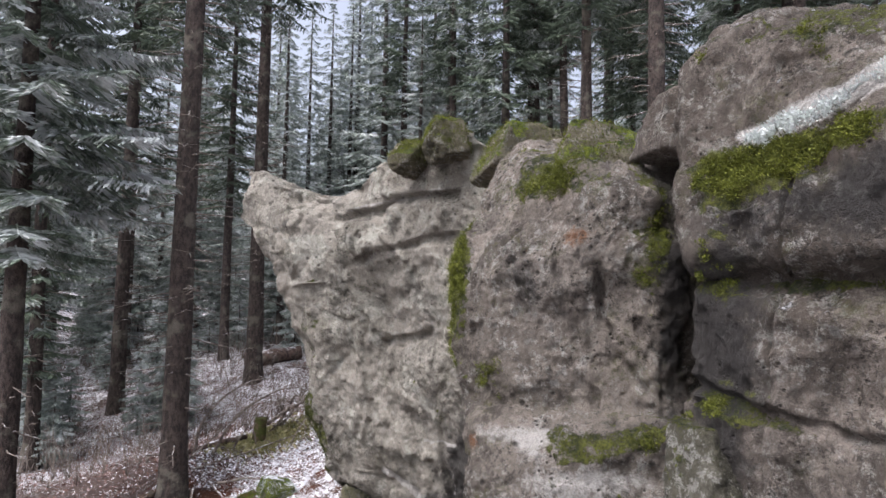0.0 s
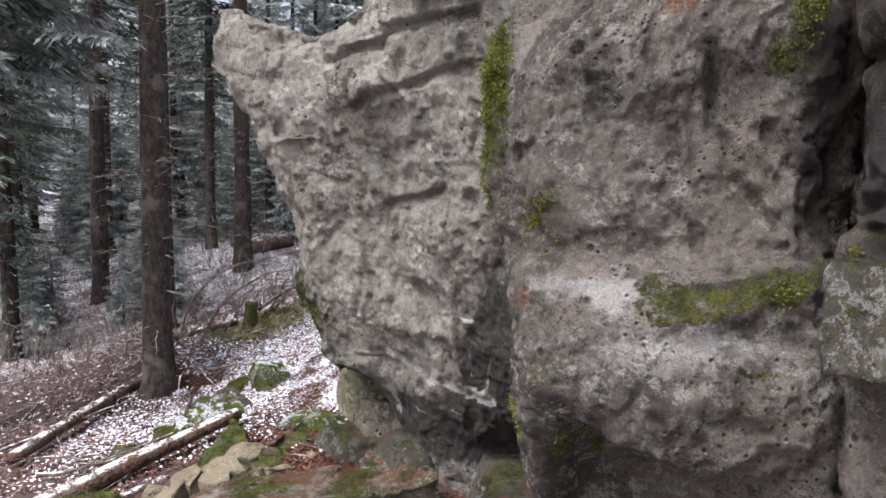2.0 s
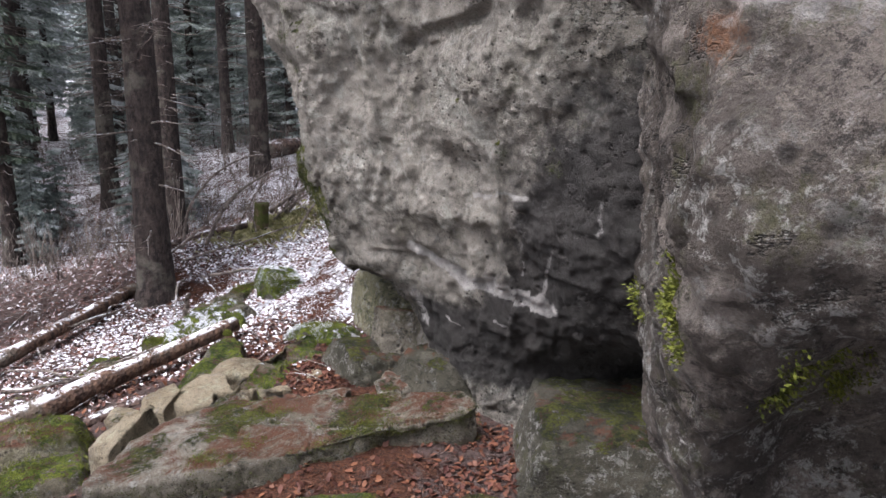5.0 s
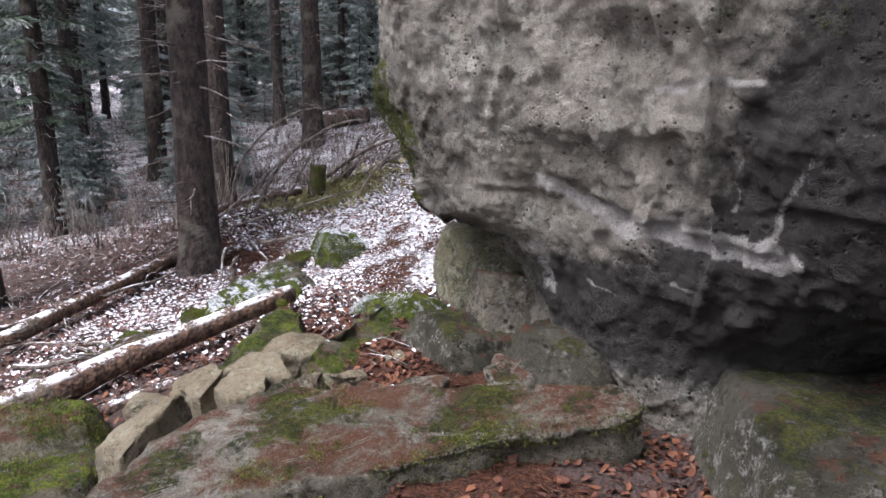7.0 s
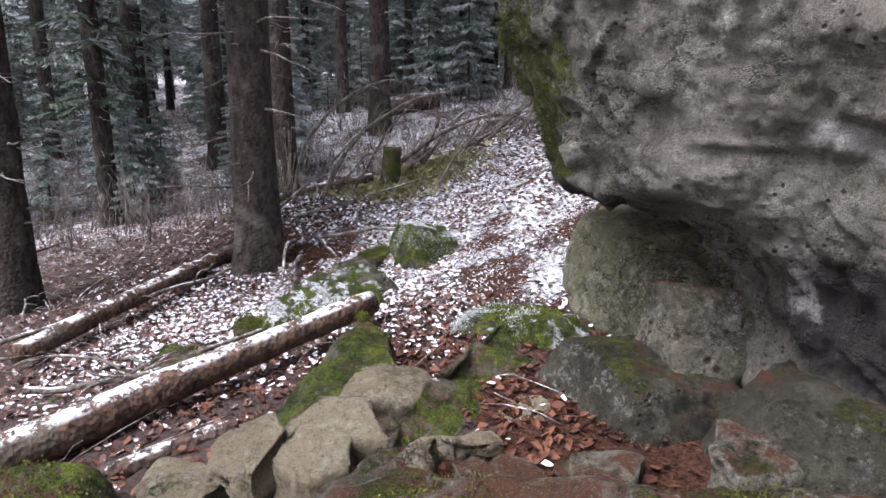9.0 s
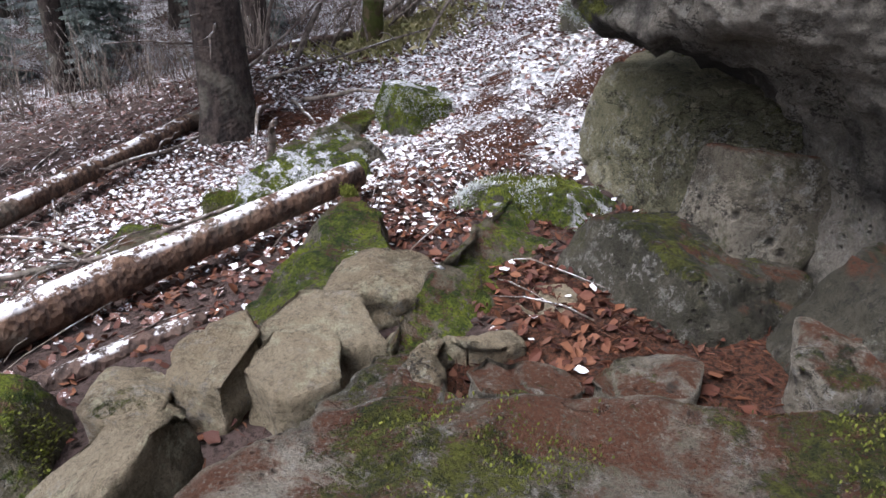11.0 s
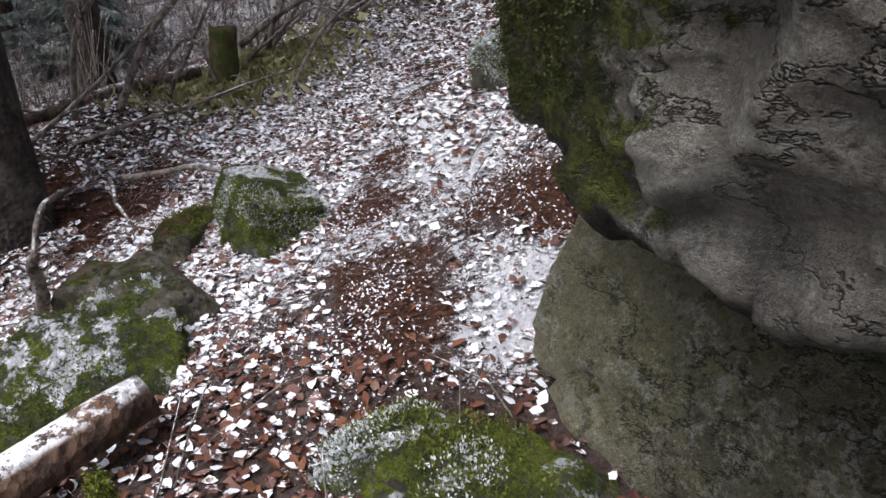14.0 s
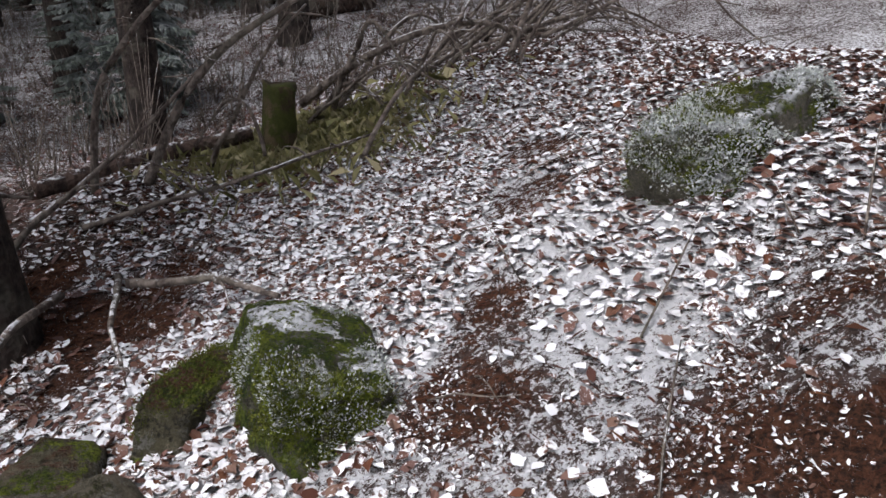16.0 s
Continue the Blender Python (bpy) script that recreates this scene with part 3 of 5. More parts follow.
def cliff_carve(p):
    """Slanting ledges, a slanting crack, the sooty lip and a raised vein."""
    x, z = p[:, 0], p[:, 2]
    run = smooth(x, -1.3, -1.1) * (1 - smooth(x, 0.05, 0.25))
    d = shelf(p, 4.08 + 0.05 * (x + 1.1) + 0.05 * lattice(p * 2.5, 3), 0.12, 0.14) * run
    d = d + shelf(p, 3.58 + 0.17 * (x + 0.77) + 0.04 * lattice(p * 3, 8), 0.08, 0.1) * run * smooth(x, -1.0, -0.85)
    d = d + shelf(p, 2.74 + 0.25 * (x + 0.43) + 0.04 * lattice(p * 3, 9), 0.07, 0.16) * smooth(x, -0.75, -0.6) * (1 - smooth(x, -0.2, -0.05))
    crack = np.abs(x + 1.08 - 0.45 * (3.75 - z) + 0.05 * lattice(p * 3, 6))
    d = d - 0.1 * np.exp(-(crack / 0.03) ** 2) * smooth(z, 2.6, 2.9) * (1 - smooth(z, 3.8, 4.0))
    front = p[:, 1] < 8.3
    lip = np.interp(x, [k[0] for k in LIP], [k[1] for k in LIP]) + 0.02 * lattice(p * 6, 4)
    d = d + shelf(p, lip, 0.035, 0.12) * smooth(x, -0.66, -0.5) * (1 - smooth(x, 0.3, 0.4)) * front
    d = d + shelf(p, 1.71 + 0.02 * lattice(p * 5, 5), 0.01, 0.05) * smooth(x, -0.2, -0.12) * (1 - smooth(x, 0.14, 0.2)) * front
    return d + 0.012 * stroke(p, VEIN, 0.03) * front + 0.02 * stroke(p, [(0.7, 1.36), (0.76, 1.4), (0.86, 1.5)], 0.02) * front


def cliff_paint(p):
    front = (p[:, 1] < 8.3) * 1.0
    # pale streaks; along the lip and ledges sky light is painted in white
    white = front * (0.75 * stroke(p, LIP, 0.05) + 0.4 * stroke(p, [(-0.2, 1.1), (0.3, 1.05)], 0.1) + 0.42 * stroke(p, VEIN, 0.024) + 0.6 * stroke(p, [(-0.14, 1.70), (0.02, 1.72), (0.16, 1.71)], 0.03) + 0.6 * stroke(p, [(0.72, 1.38), (0.76, 1.41), (0.84, 1.49)], 0.02))
    white = white + front * (0.55 * stroke(p, [(-0.32, 0.72), (-0.2, 0.68)], 0.02) + 0.5 * stroke(p, [(0.0, 0.82), (0.12, 0.8)], 0.02) + 0.5 * stroke(p, [(-0.6, 0.85), (-0.5, 0.6)], 0.06) + 0.5 * stroke(p, [(0.15, 1.2), (0.17, 1.5)], 0.016) + 0.45 * stroke(p, [(-0.28, 1.4), (-0.24, 1.55)], 0.02))
    white = white + 0.4 * blob(p, (-0.43, 6.9, 2.76), (0.25, 0.5, 0.09)) + 0.35 * blob(p, (-0.2, 6.8, 2.5), (0.2, 0.5, 0.06)) + 0.3 * blob(p, (-0.75, 7.3, 0.95), (0.3, 0.5, 0.3)) + 0.3 * blob(p, (-0.95, 7.5, 1.55), (0.3, 0.4, 0.12)) + 0.3 * blob(p, (-1.2, 7.6, 3.4), (0.3, 0.5, 0.4))
    x = p[:, 0]
    # white line that paints sky light on the upper ledge
    white = white + 0.5 * np.exp(-((p[:, 2] - 4.1 - 0.05 * (x + 1.1)) / 0.035) ** 2) * smooth(x, -1.3, -1.1) * (1 - smooth(x, 0.0, 0.2))
    # sooty stain, widened to paint in the shade under the overhang
    shade_stain = 1.0 * blob(p, (0.5, 6.6, 0.66), (1.1, 1.0, 0.42)) + 1.1 * blob(p, (0.95, 6.0, 1.5), (0.7, 1.0, 1.1)) + 0.75 * blob(p, (-0.25, 7.3, 0.5), (0.5, 0.6, 0.22)) + 0.5 * blob(p, (0.35, 6.4, 1.3), (0.4, 0.8, 0.7)) + 0.4 * blob(p, (-0.5, 7.5, 0.66), (0.35, 0.5, 0.2)) + 0.35 * blob(p, (-1.05, 7.75, 4.0), (0.14, 0.3, 0.12))
    # shade painted into the gap between overhang and boulder
    shade_stain = shade_stain + 0.55 * blob(p, (-1.1, 9.0, 1.0), (0.6, 0.7, 0.3)) + 0.55 * blob(p, (-0.8, 8.6, 0.85), (0.6, 0.6, 0.3))
    moss = 0.95 * blob(p, (-1.6, 8.75, 1.45), (0.35, 0.6, 0.55)) + 0.4 * blob(p, (-1.6, 9.2, 1.15), (0.5, 0.9, 0.5)) + 0.5 * blob(p, (-1.5, 7.8, 2.7), (0.22, 0.4, 0.7)) + 0.5 * blob(p, (-0.25, 6.8, 2.3), (0.06, 0.3, 0.22)) + 0.5 * blob(p, (0.0, 6.6, 1.97), (0.06, 0.3, 0.2)) + 0.45 * blob(p, (0.3, 6.4, 1.95), (0.14, 0.3, 0.2))
    moss = moss + 0.55 * blob(p, (-0.9, 7.4, 4.75), (1.4, 1.2, 0.2)) + 0.7 * blob(p, (0.0, 6.1, 4.9), (0.5, 0.6, 0.3)) + 0.4 * blob(p, (-0.5, 7.0, 2.2), (0.1, 0.3, 0.5)) + 0.35 * blob(p, (-1.0, 7.4, 2.2), (0.3, 0.4, 0.6))
    return np.stack([white, moss, shade_stain, 0 * white], 1)


def pillar_carve(p):
    """The hollow under the lower bed and a slanting crack."""
    x, y, z = p[:, 0], p[:, 1], p[:, 2]
    edge = 1.93 - 0.6 * (x - 0.38) + 0.06 * lattice(p * 2.2, 4)
    d = -0.22 * (1 - smooth(z, edge - 0.1, edge + 0.03)) * smooth(x, 0.3, 0.48) * (1 - smooth(y, 3.9, 4.3))
    front = y < 4.2
    d = d - 0.07 * stroke(p, [(0.86, 3.3), (0.89, 2.99), (0.98, 2.78), (1.1, 2.62)], 0.025) * front
    d = d + shelf(p, 2.47 + 0.03 * lattice(p * 3, 14), 0.06, 0.3) * front
    return d - 0.05 * stroke(p, [(0.55, 2.03), (0.75, 2.1), (1.0, 2.02), (1.25, 1.95)], 0.025) * smooth(lattice(p * 2.4, 15), -0.3, 0.2) * front


def pillar_paint(p):
    white = 0.6 * blob(p, (0.5, 3.7, 2.37), (0.4, 0.5, 0.09)) + 0.45 * blob(p, (0.9, 3.5, 2.2), (0.5, 0.5, 0.1)) + 0.4 * blob(p, (0.15, 4.2, 1.6), (0.3, 0.6, 0.5)) + 0.35 * blob(p, (0.6, 3.5, 2.05), (0.5, 0.5, 0.16)) + 0.35 * blob(p, (0.8, 3.6, 2.85), (0.3, 0.4, 0.12)) + 0.3 * blob(p, (1.2, 3.4, 1.75), (0.3, 0.4, 0.2))
    # the left-edge moss strip doubles as painted shade at the cliff junction
    moss = 0.75 * blob(p, (0.62, 3.85, 3.82), (0.26, 0.4, 0.16)) + 0.85 * blob(p, (0.1, 4.35, 3.25), (0.12, 0.4, 0.6)) + 0.75 * blob(p, (0.75, 3.5, 2.34), (0.16, 0.3, 0.07)) + 0.75 * blob(p, (1.04, 3.5, 2.4), (0.16, 0.3, 0.08)) + 0.5 * blob(p, (0.4, 3.8, 1.75), (0.25, 0.4, 0.2)) + 0.5 * blob(p, (1.15, 3.5, 3.3), (0.1, 0.4, 0.6)) + 0.6 * blob(p, (0.95, 3.5, 2.12), (0.14, 0.3, 0.04)) + 0.4 * blob(p, (0.3, 3.9, 2.65), (0.15, 0.3, 0.15)) + 0.5 * blob(p, (1.1, 4.3, 4.0), (0.4, 0.5, 0.2))
    # dark stains; in the hollow and along the cleft they are painted shade
    shade_stain = 0.5 * blob(p, (0.4, 3.7, 3.1), (0.2, 0.3, 0.45)) + 0.55 * blob(p, (1.26, 3.6, 3.0), (0.14, 0.5, 1.0)) + 0.45 * blob(p, (0.7, 3.6, 1.6), (0.35, 0.4, 0.14)) + 0.45 * blob(p, (1.05, 3.5, 2.45), (0.25, 0.3, 0.05)) + 0.3 * blob(p, (0.75, 3.7, 3.2), (0.3, 0.4, 0.2))
    rust = 0.6 * blob(p, (0.78, 3.6, 3.45), (0.13, 0.3, 0.1)) + 0.6 * blob(p, (0.21, 3.8, 2.32), (0.07, 0.2, 0.09)) + 0.35 * blob(p, (1.1, 3.4, 1.95), (0.2, 0.3, 0.1)) + 0.35 * blob(p, (0.5, 3.7, 3.4), (0.15, 0.3, 0.12))
    return np.stack([white, moss, shade_stain, rust], 1)


def block_carve(p):
    x = p[:, 0]
    d = shelf(p, 2.56 - 0.15 * (x - 1.5) + 0.03 * lattice(p * 4, 5), 0.05, 0.3)
    return d - 0.07 * stroke(p, [(1.22, 2.8), (1.36, 2.68), (1.46, 2.6), (1.7, 2.56)], 0.025) - 0.05 * np.exp(-((p[:, 2] - 3.21 - 0.03 * lattice(p * 2, 7)) / 0.02) ** 2)


def block_paint(p):
    # dark band below the moss, and shade painted onto the cleft side
    shade_stain = 0.85 * blob(p, (1.8, 2.4, 3.5), (0.5, 0.6, 0.22)) + 0.8 * blob(p, (1.3, 3.1, 2.9), (0.16, 0.4, 0.7))
    moss = 0.85 * blob(p, (1.36, 2.95, 3.66), (0.2, 0.4, 0.13)) + 0.7 * blob(p, (1.6, 2.7, 3.78), (0.4, 0.4, 0.1)) + 0.6 * blob(p, (1.35, 3.0, 2.62), (0.2, 0.4, 0.14)) + 0.4 * blob(p, (1.6, 3.0, 4.3), (0.5, 0.5, 0.2)) + 0.4 * blob(p, (1.28, 3.1, 3.3), (0.08, 0.3, 0.3)) + 0.45 * blob(p, (1.6, 2.6, 3.17), (0.4, 0.4, 0.04))
    white = 0.35 * blob(p, (1.5, 2.7, 2.9), (0.35, 0.5, 0.25)) + 0.35 * blob(p, (1.45, 2.7, 3.35), (0.2, 0.3, 0.1))
    snow = 0.95 * stroke(p, [(1.42, 3.84), (1.6, 3.92), (1.8, 4.03), (2.1, 4.12)], 0.06)
    return np.stack([np.maximum(white, 1.0 * snow), moss * (1 - snow), shade_stain * (1 - snow), 0.4 * blob(p, (1.3, 3.0, 3.35), (0.06, 0.2, 0.1))], 1)


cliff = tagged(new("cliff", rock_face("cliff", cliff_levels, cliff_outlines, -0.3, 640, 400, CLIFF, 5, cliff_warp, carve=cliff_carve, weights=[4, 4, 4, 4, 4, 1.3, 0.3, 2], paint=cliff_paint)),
               "overhanging grey sandstone rock face with a sooty dark foot and painted shade", "rock")


def pillar_warp(g):
    x, y, z = g[..., 0], g[..., 1], g[..., 2]
    top = smooth(z, 3.2, 4.0)
    z += top * (0.25 * bump_at(x, y, 0.65, 4.7, 0.5) - 0.1 * bump_at(x, y, 1.2, 3.7, 0.35) + 0.3 * bump_at(x, y, 1.1, 4.5, 0.35))
    return g


pillar_levels = [0.0, 0.9, 1.25, 1.5, 1.8, 2.0, 2.4, 2.5, 2.9, 3.35, 3.72, 3.9]
pillar_outlines = [
    [(0.45, 3.95), (0.9, 3.75), (1.5, 3.75), (2.2, 4.2), (2.2, 5.8), (1.0, 5.6), (0.65, 4.9)],
    [(0.4, 3.95), (0.9, 3.7), (1.5, 3.7), (2.2, 4.2), (2.2, 5.8), (0.9, 5.6), (0.55, 4.85)],
    [(0.3, 3.95), (0.85, 3.7), (1.4, 3.42), (2.2, 4.2), (2.2, 5.8), (0.8, 5.5), (0.35, 4.6)],
    [(0.25, 3.95), (0.8, 3.6), (1.35, 3.38), (2.2, 4.2), (2.2, 5.8), (0.8, 5.5), (0.3, 4.6)],
    [(0.2, 3.75), (0.6, 3.45), (1.3, 3.4), (2.2, 4.2), (2.2, 5.8), (0.7, 5.5), (0.3, 4.5)],
    [(0.18, 3.65), (0.5, 3.38), (1.25, 3.32), (2.2, 4.2), (2.2, 5.8), (0.7, 5.5), (0.28, 4.5)],
    [(0.2, 3.75), (0.65, 3.48), (1.2, 3.38), (2.2, 4.2), (2.2, 5.8), (0.7, 5.5), (0.24, 4.4)],
    [(0.28, 3.9), (0.7, 3.75), (1.2, 3.5), (2.2, 4.2), (2.2, 5.8), (0.7, 5.5), (0.12, 4.35)],
    [(0.25, 3.9), (0.65, 3.7), (1.2, 3.52), (2.2, 4.2), (2.2, 5.8), (0.7, 5.5), (0.1, 4.35)],
    [(0.3, 3.85), (0.6, 3.6), (1.18, 3.5), (2.2, 4.2), (2.2, 5.8), (0.7, 5.5), (0.1, 4.4)],
    [(0.55, 3.85), (0.75, 3.62), (1.12, 3.55), (2.1, 4.3), (2.1, 5.6), (0.8, 5.4), (0.3, 4.6)],
    [(0.62, 4.0), (0.8, 3.75), (1.05, 3.7), (2.0, 4.4), (2.0, 5.4), (0.9, 5.3), (0.42, 4.7)],
]
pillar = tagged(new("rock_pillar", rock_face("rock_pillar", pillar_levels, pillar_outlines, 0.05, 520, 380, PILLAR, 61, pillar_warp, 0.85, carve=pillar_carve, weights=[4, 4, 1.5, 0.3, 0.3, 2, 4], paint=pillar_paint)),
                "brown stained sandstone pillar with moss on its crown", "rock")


def block_warp(g):
    x, y, z = g[..., 0], g[..., 1], g[..., 2]
    z += smooth(z, 3.6, 4.2) * (0.25 * bump_at(x, y, 1.45, 3.2, 0.4) + 0.15 * bump_at(x, y, 2.0, 2.9, 0.6))
    return g


block_levels = [0.8, 1.9, 2.5, 3.05, 3.2, 3.3, 3.7, 4.1, 4.25]
block_outlines = [
    [(1.35, 3.35), (1.5, 2.75), (2.1, 1.9), (3.6, 2.2), (3.6, 5.0), (1.9, 4.6)],
    [(1.32, 3.3), (1.45, 2.75), (2.05, 1.9), (3.6, 2.2), (3.6, 5.0), (1.9, 4.6)],
    [(1.3, 3.25), (1.42, 2.8), (2.0, 1.95), (3.6, 2.2), (3.6, 5.0), (1.9, 4.6)],
    [(1.27, 3.15), (1.42, 2.75), (1.95, 1.95), (3.6, 2.2), (3.6, 5.0), (1.9, 4.6)],
    [(1.3, 3.15), (1.5, 2.8), (2.05, 2.05), (3.6, 2.2), (3.6, 5.0), (1.9, 4.6)],
    [(1.22, 3.15), (1.42, 2.7), (1.9, 1.95), (3.6, 2.2), (3.6, 5.0), (1.9, 4.6)],
    [(1.2, 3.2), (1.45, 2.7), (2.0, 1.95), (3.6, 2.2), (3.6, 5.0), (1.8, 4.6)],
    [(1.24, 3.3), (1.5, 2.95), (2.2, 2.3), (3.5, 2.4), (3.5, 4.9), (1.7, 4.6)],
    [(1.4, 3.5), (1.65, 3.2), (2.3, 2.6), (3.4, 2.7), (3.4, 4.7), (1.8, 4.5)],
]
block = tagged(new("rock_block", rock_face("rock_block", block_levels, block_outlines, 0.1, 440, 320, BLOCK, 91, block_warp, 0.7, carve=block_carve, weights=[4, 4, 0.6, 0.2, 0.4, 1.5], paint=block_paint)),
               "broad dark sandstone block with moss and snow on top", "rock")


def boulder_mesh(name, dims, seed, material, cuts=6, rough=1.0, level=5, taper=0.25, sharp=60.0):
    """An angular stone: a skewed block with its corners struck off, then worn."""
    bm = bmesh.new()
    bmesh.ops.create_icosphere(bm, subdivisions=level, radius=1.0)
    v = np.array([w.co[:] for w in bm.verts])
    f = [[w.index for w in q.verts] for q in bm.faces]
    bm.free()
    rng = np.random.default_rng(seed)
    box = np.array([[1, 0, taper], [-1, 0, taper], [0, 1, taper], [0, -1, taper], [0, 0, 1], [0, 0, -1.0]]) + rng.normal(0, 0.14, (6, 3))
    struck = rng.normal(size=(cuts, 3))
    normals = np.concatenate([box, struck])
    normals /= np.linalg.norm(normals, axis=1, keepdims=True)
    heights = np.concatenate([np.full(6, 0.78), rng.uniform(0.78, 1.0, cuts)])
    dots = np.maximum(v @ normals.T, 0.02) / heights
    r = np.sum(dots ** sharp, axis=1) ** (-1.0 / sharp)
    p = v * r[:, None] * np.asarray(dims)[None] * 0.63
    size = float(np.mean(dims))
    d = 0.035 * size * fractal(p, 2.2 / size, 3, seed) + 0.018 * size * fractal(p, 8 / size, 3, seed + 5) + 0.007 * fractal(p, 20, 2, seed + 8)
    d = d + 0.012 * np.abs(fractal(p, 16, 2, seed + 15)) * smooth(v[:, 2], 0.1, 0.6)
    crease = np.abs(lattice(p * 2.6 / size, seed + 12))
    d = d - 0.035 * size * np.exp(-(crease / 0.05) ** 2)
    p = p + v * (rough * d)[:, None]
    return mesh_of(name, p, f, material)


def stone(name, x, y, z, dims, turn, seed, material, label, tilt=(0, 0), cuts=6, rough=1.0, level=5, category="stone", group="", taper=0.25):
    ob = new(name, boulder_mesh(name, dims, seed, material, cuts, rough, level, taper))
    ob.matrix_world = pose(x, y, z, tilt[0], tilt[1], turn)
    return tagged(ob, label, category, group)


def hewn(name, top, base_z, material, label, seed, peak=0.0, flare=1.08, rough=1.0, cols=150, category="stone", group="", rounding=3):
    """A broken stone with a flat or ridged top through the corners given, and steep sides."""
    corners = np.asarray(top, float)
    mid = corners.mean(0)
    ring = smooth_ring(corners, cols, rounding)
    size = float(np.ptp(corners[:, :2], axis=0).mean())
    low = mid + (ring - mid) * flare
    low[:, 2] = base_z
    rows = [low + (ring - low) * k for k in np.linspace(0, 1, 16)]
    for k in np.linspace(0, 1, 22)[1:]:
        r = mid + (ring - mid) * (1 - k)
        r[:, 2] += peak * math.sin(k * math.pi / 2)
        rows.append(r)
    g = np.stack(rows)
    n = grid_normals(g)
    n[-1] = (0, 0, 1)
    p = g.reshape(-1, 3)
    d = 0.03 * size * fractal(p, 1.6 / size, 2, seed) + 0.018 * fractal(p, 6, 3, seed + 5) + 0.007 * fractal(p, 22, 3, seed + 8)
    d = d + 0.015 * np.tanh(4 * fractal(p, 4.0, 2, seed + 11)) - 0.02 * np.exp(-(np.abs(lattice(p * 3.3, seed + 12)) / 0.05) ** 2)
    v = p + n.reshape(-1, 3) * (rough * d)[:, None]
    origin = np.array([mid[0], mid[1], base_z])
    ob = new(name, mesh_of(name, v - origin, grid_faces(len(rows), cols).tolist(), material))
    ob.matrix_world = pose(*origin)
    return tagged(ob, label, category, group)


def chunk(x, y, z, a, b, turn, seed):
    """An uneven five or six sided outline about a point."""
    rng = np.random.default_rng(seed)
    count = int(rng.integers(5, 7))
    out = []
    for k in range(count):
        q, r = 6.283 * (k + rng.uniform(-0.25, 0.25)) / count, rng.uniform(0.85, 1.15)
        u, v = 0.5 * a * r * math.cos(q), 0.5 * b * r * math.sin(q)
        c, s = math.cos(radians(turn)), math.sin(radians(turn))
        out.append((x + u * c - v * s, y + u * s + v * c, z + rng.uniform(-0.03, 0.03)))
    return out


def tufts(rock, count, size, material, keep, label, seed, name="moss"):
    """Short blades standing on the parts of a stone that keep() picks, as one soft cover."""
    me = rock.data
    rng = np.random.default_rng(seed)
    co = np.empty(len(me.vertices) * 3)
    me.vertices.foreach_get("co", co)
    no = np.empty(len(me.vertices) * 3)
    me.vertices.foreach_get("normal", no)
    m = np.array(rock.matrix_world)
    p = co.reshape(-1, 3) @ m[:3, :3].T + m[:3, 3]
    nn = no.reshape(-1, 3) @ m[:3, :3].T
    some = rng.choice(len(p), min(len(p), 50000), replace=False)
    ok = some[rng.random(len(some)) < keep(p[some], nn[some])]
    if len(ok) == 0:
        return
    i = rng.choice(ok, count)
    o = co.reshape(-1, 3)[i] + rng.normal(0, 0.012, (count, 3))
    n = no.reshape(-1, 3)[i]
    d = n + rng.normal(0, 0.55, (count, 3)) + np.array([0, 0, 0.25])
    d /= np.linalg.norm(d, axis=1, keepdims=True)
    w = np.cross(d, rng.normal(size=(count, 3)))
    w /= np.maximum(np.linalg.norm(w, axis=1, keepdims=True), 1e-6)
    s = (size * rng.uniform(0.5, 1.4, count))[:, None]
    v = np.stack([o - d * s * 0.3, o + d * s * 0.4 + w * s * 0.32, o + d * s, o + d * s * 0.4 - w * s * 0.32], 1)
    part(name, mesh_of(name, v.reshape(-1, 3), np.arange(count * 4).reshape(-1, 4), material, False), rock, label)["kind"] = "stuff"


def patchy(freq, level, seed, low=0.2):
    """Picks ragged patches of what faces up."""
    return lambda p, n: smooth(fractal(p, freq, 4, seed, 0.6), level, level + 0.15) * smooth(n[:, 2], low, low + 0.3)


tufts(cliff, 40000, 0.005, MOSS_DARK, lambda p, n: smooth(cliff_paint(p)[:, 1] + 0.35 * fractal(p, 5, 3, 4), 0.55, 0.85), "dark green moss", 41)
tufts(pillar, 40000, 0.0085, MOSS_TUFT, lambda p, n: smooth(pillar_paint(p)[:, 1] + 0.35 * fractal(p, 6, 3, 5), 0.45, 0.75), "yellow-green moss", 42)
tufts(block, 36000, 0.0085, MOSS_TUFT, lambda p, n: smooth(block_paint(p)[:, 1] + 0.35 * fractal(p, 6, 3, 6), 0.45, 0.75), "yellow-green moss", 43)
tufts(block, 14000, 0.011, FROST_TUFT, lambda p, n: smooth(block_paint(p)[:, 0] + 0.3 * fractal(p, 7, 3, 7), 0.7, 0.95), "frosted moss", 44, "frost")


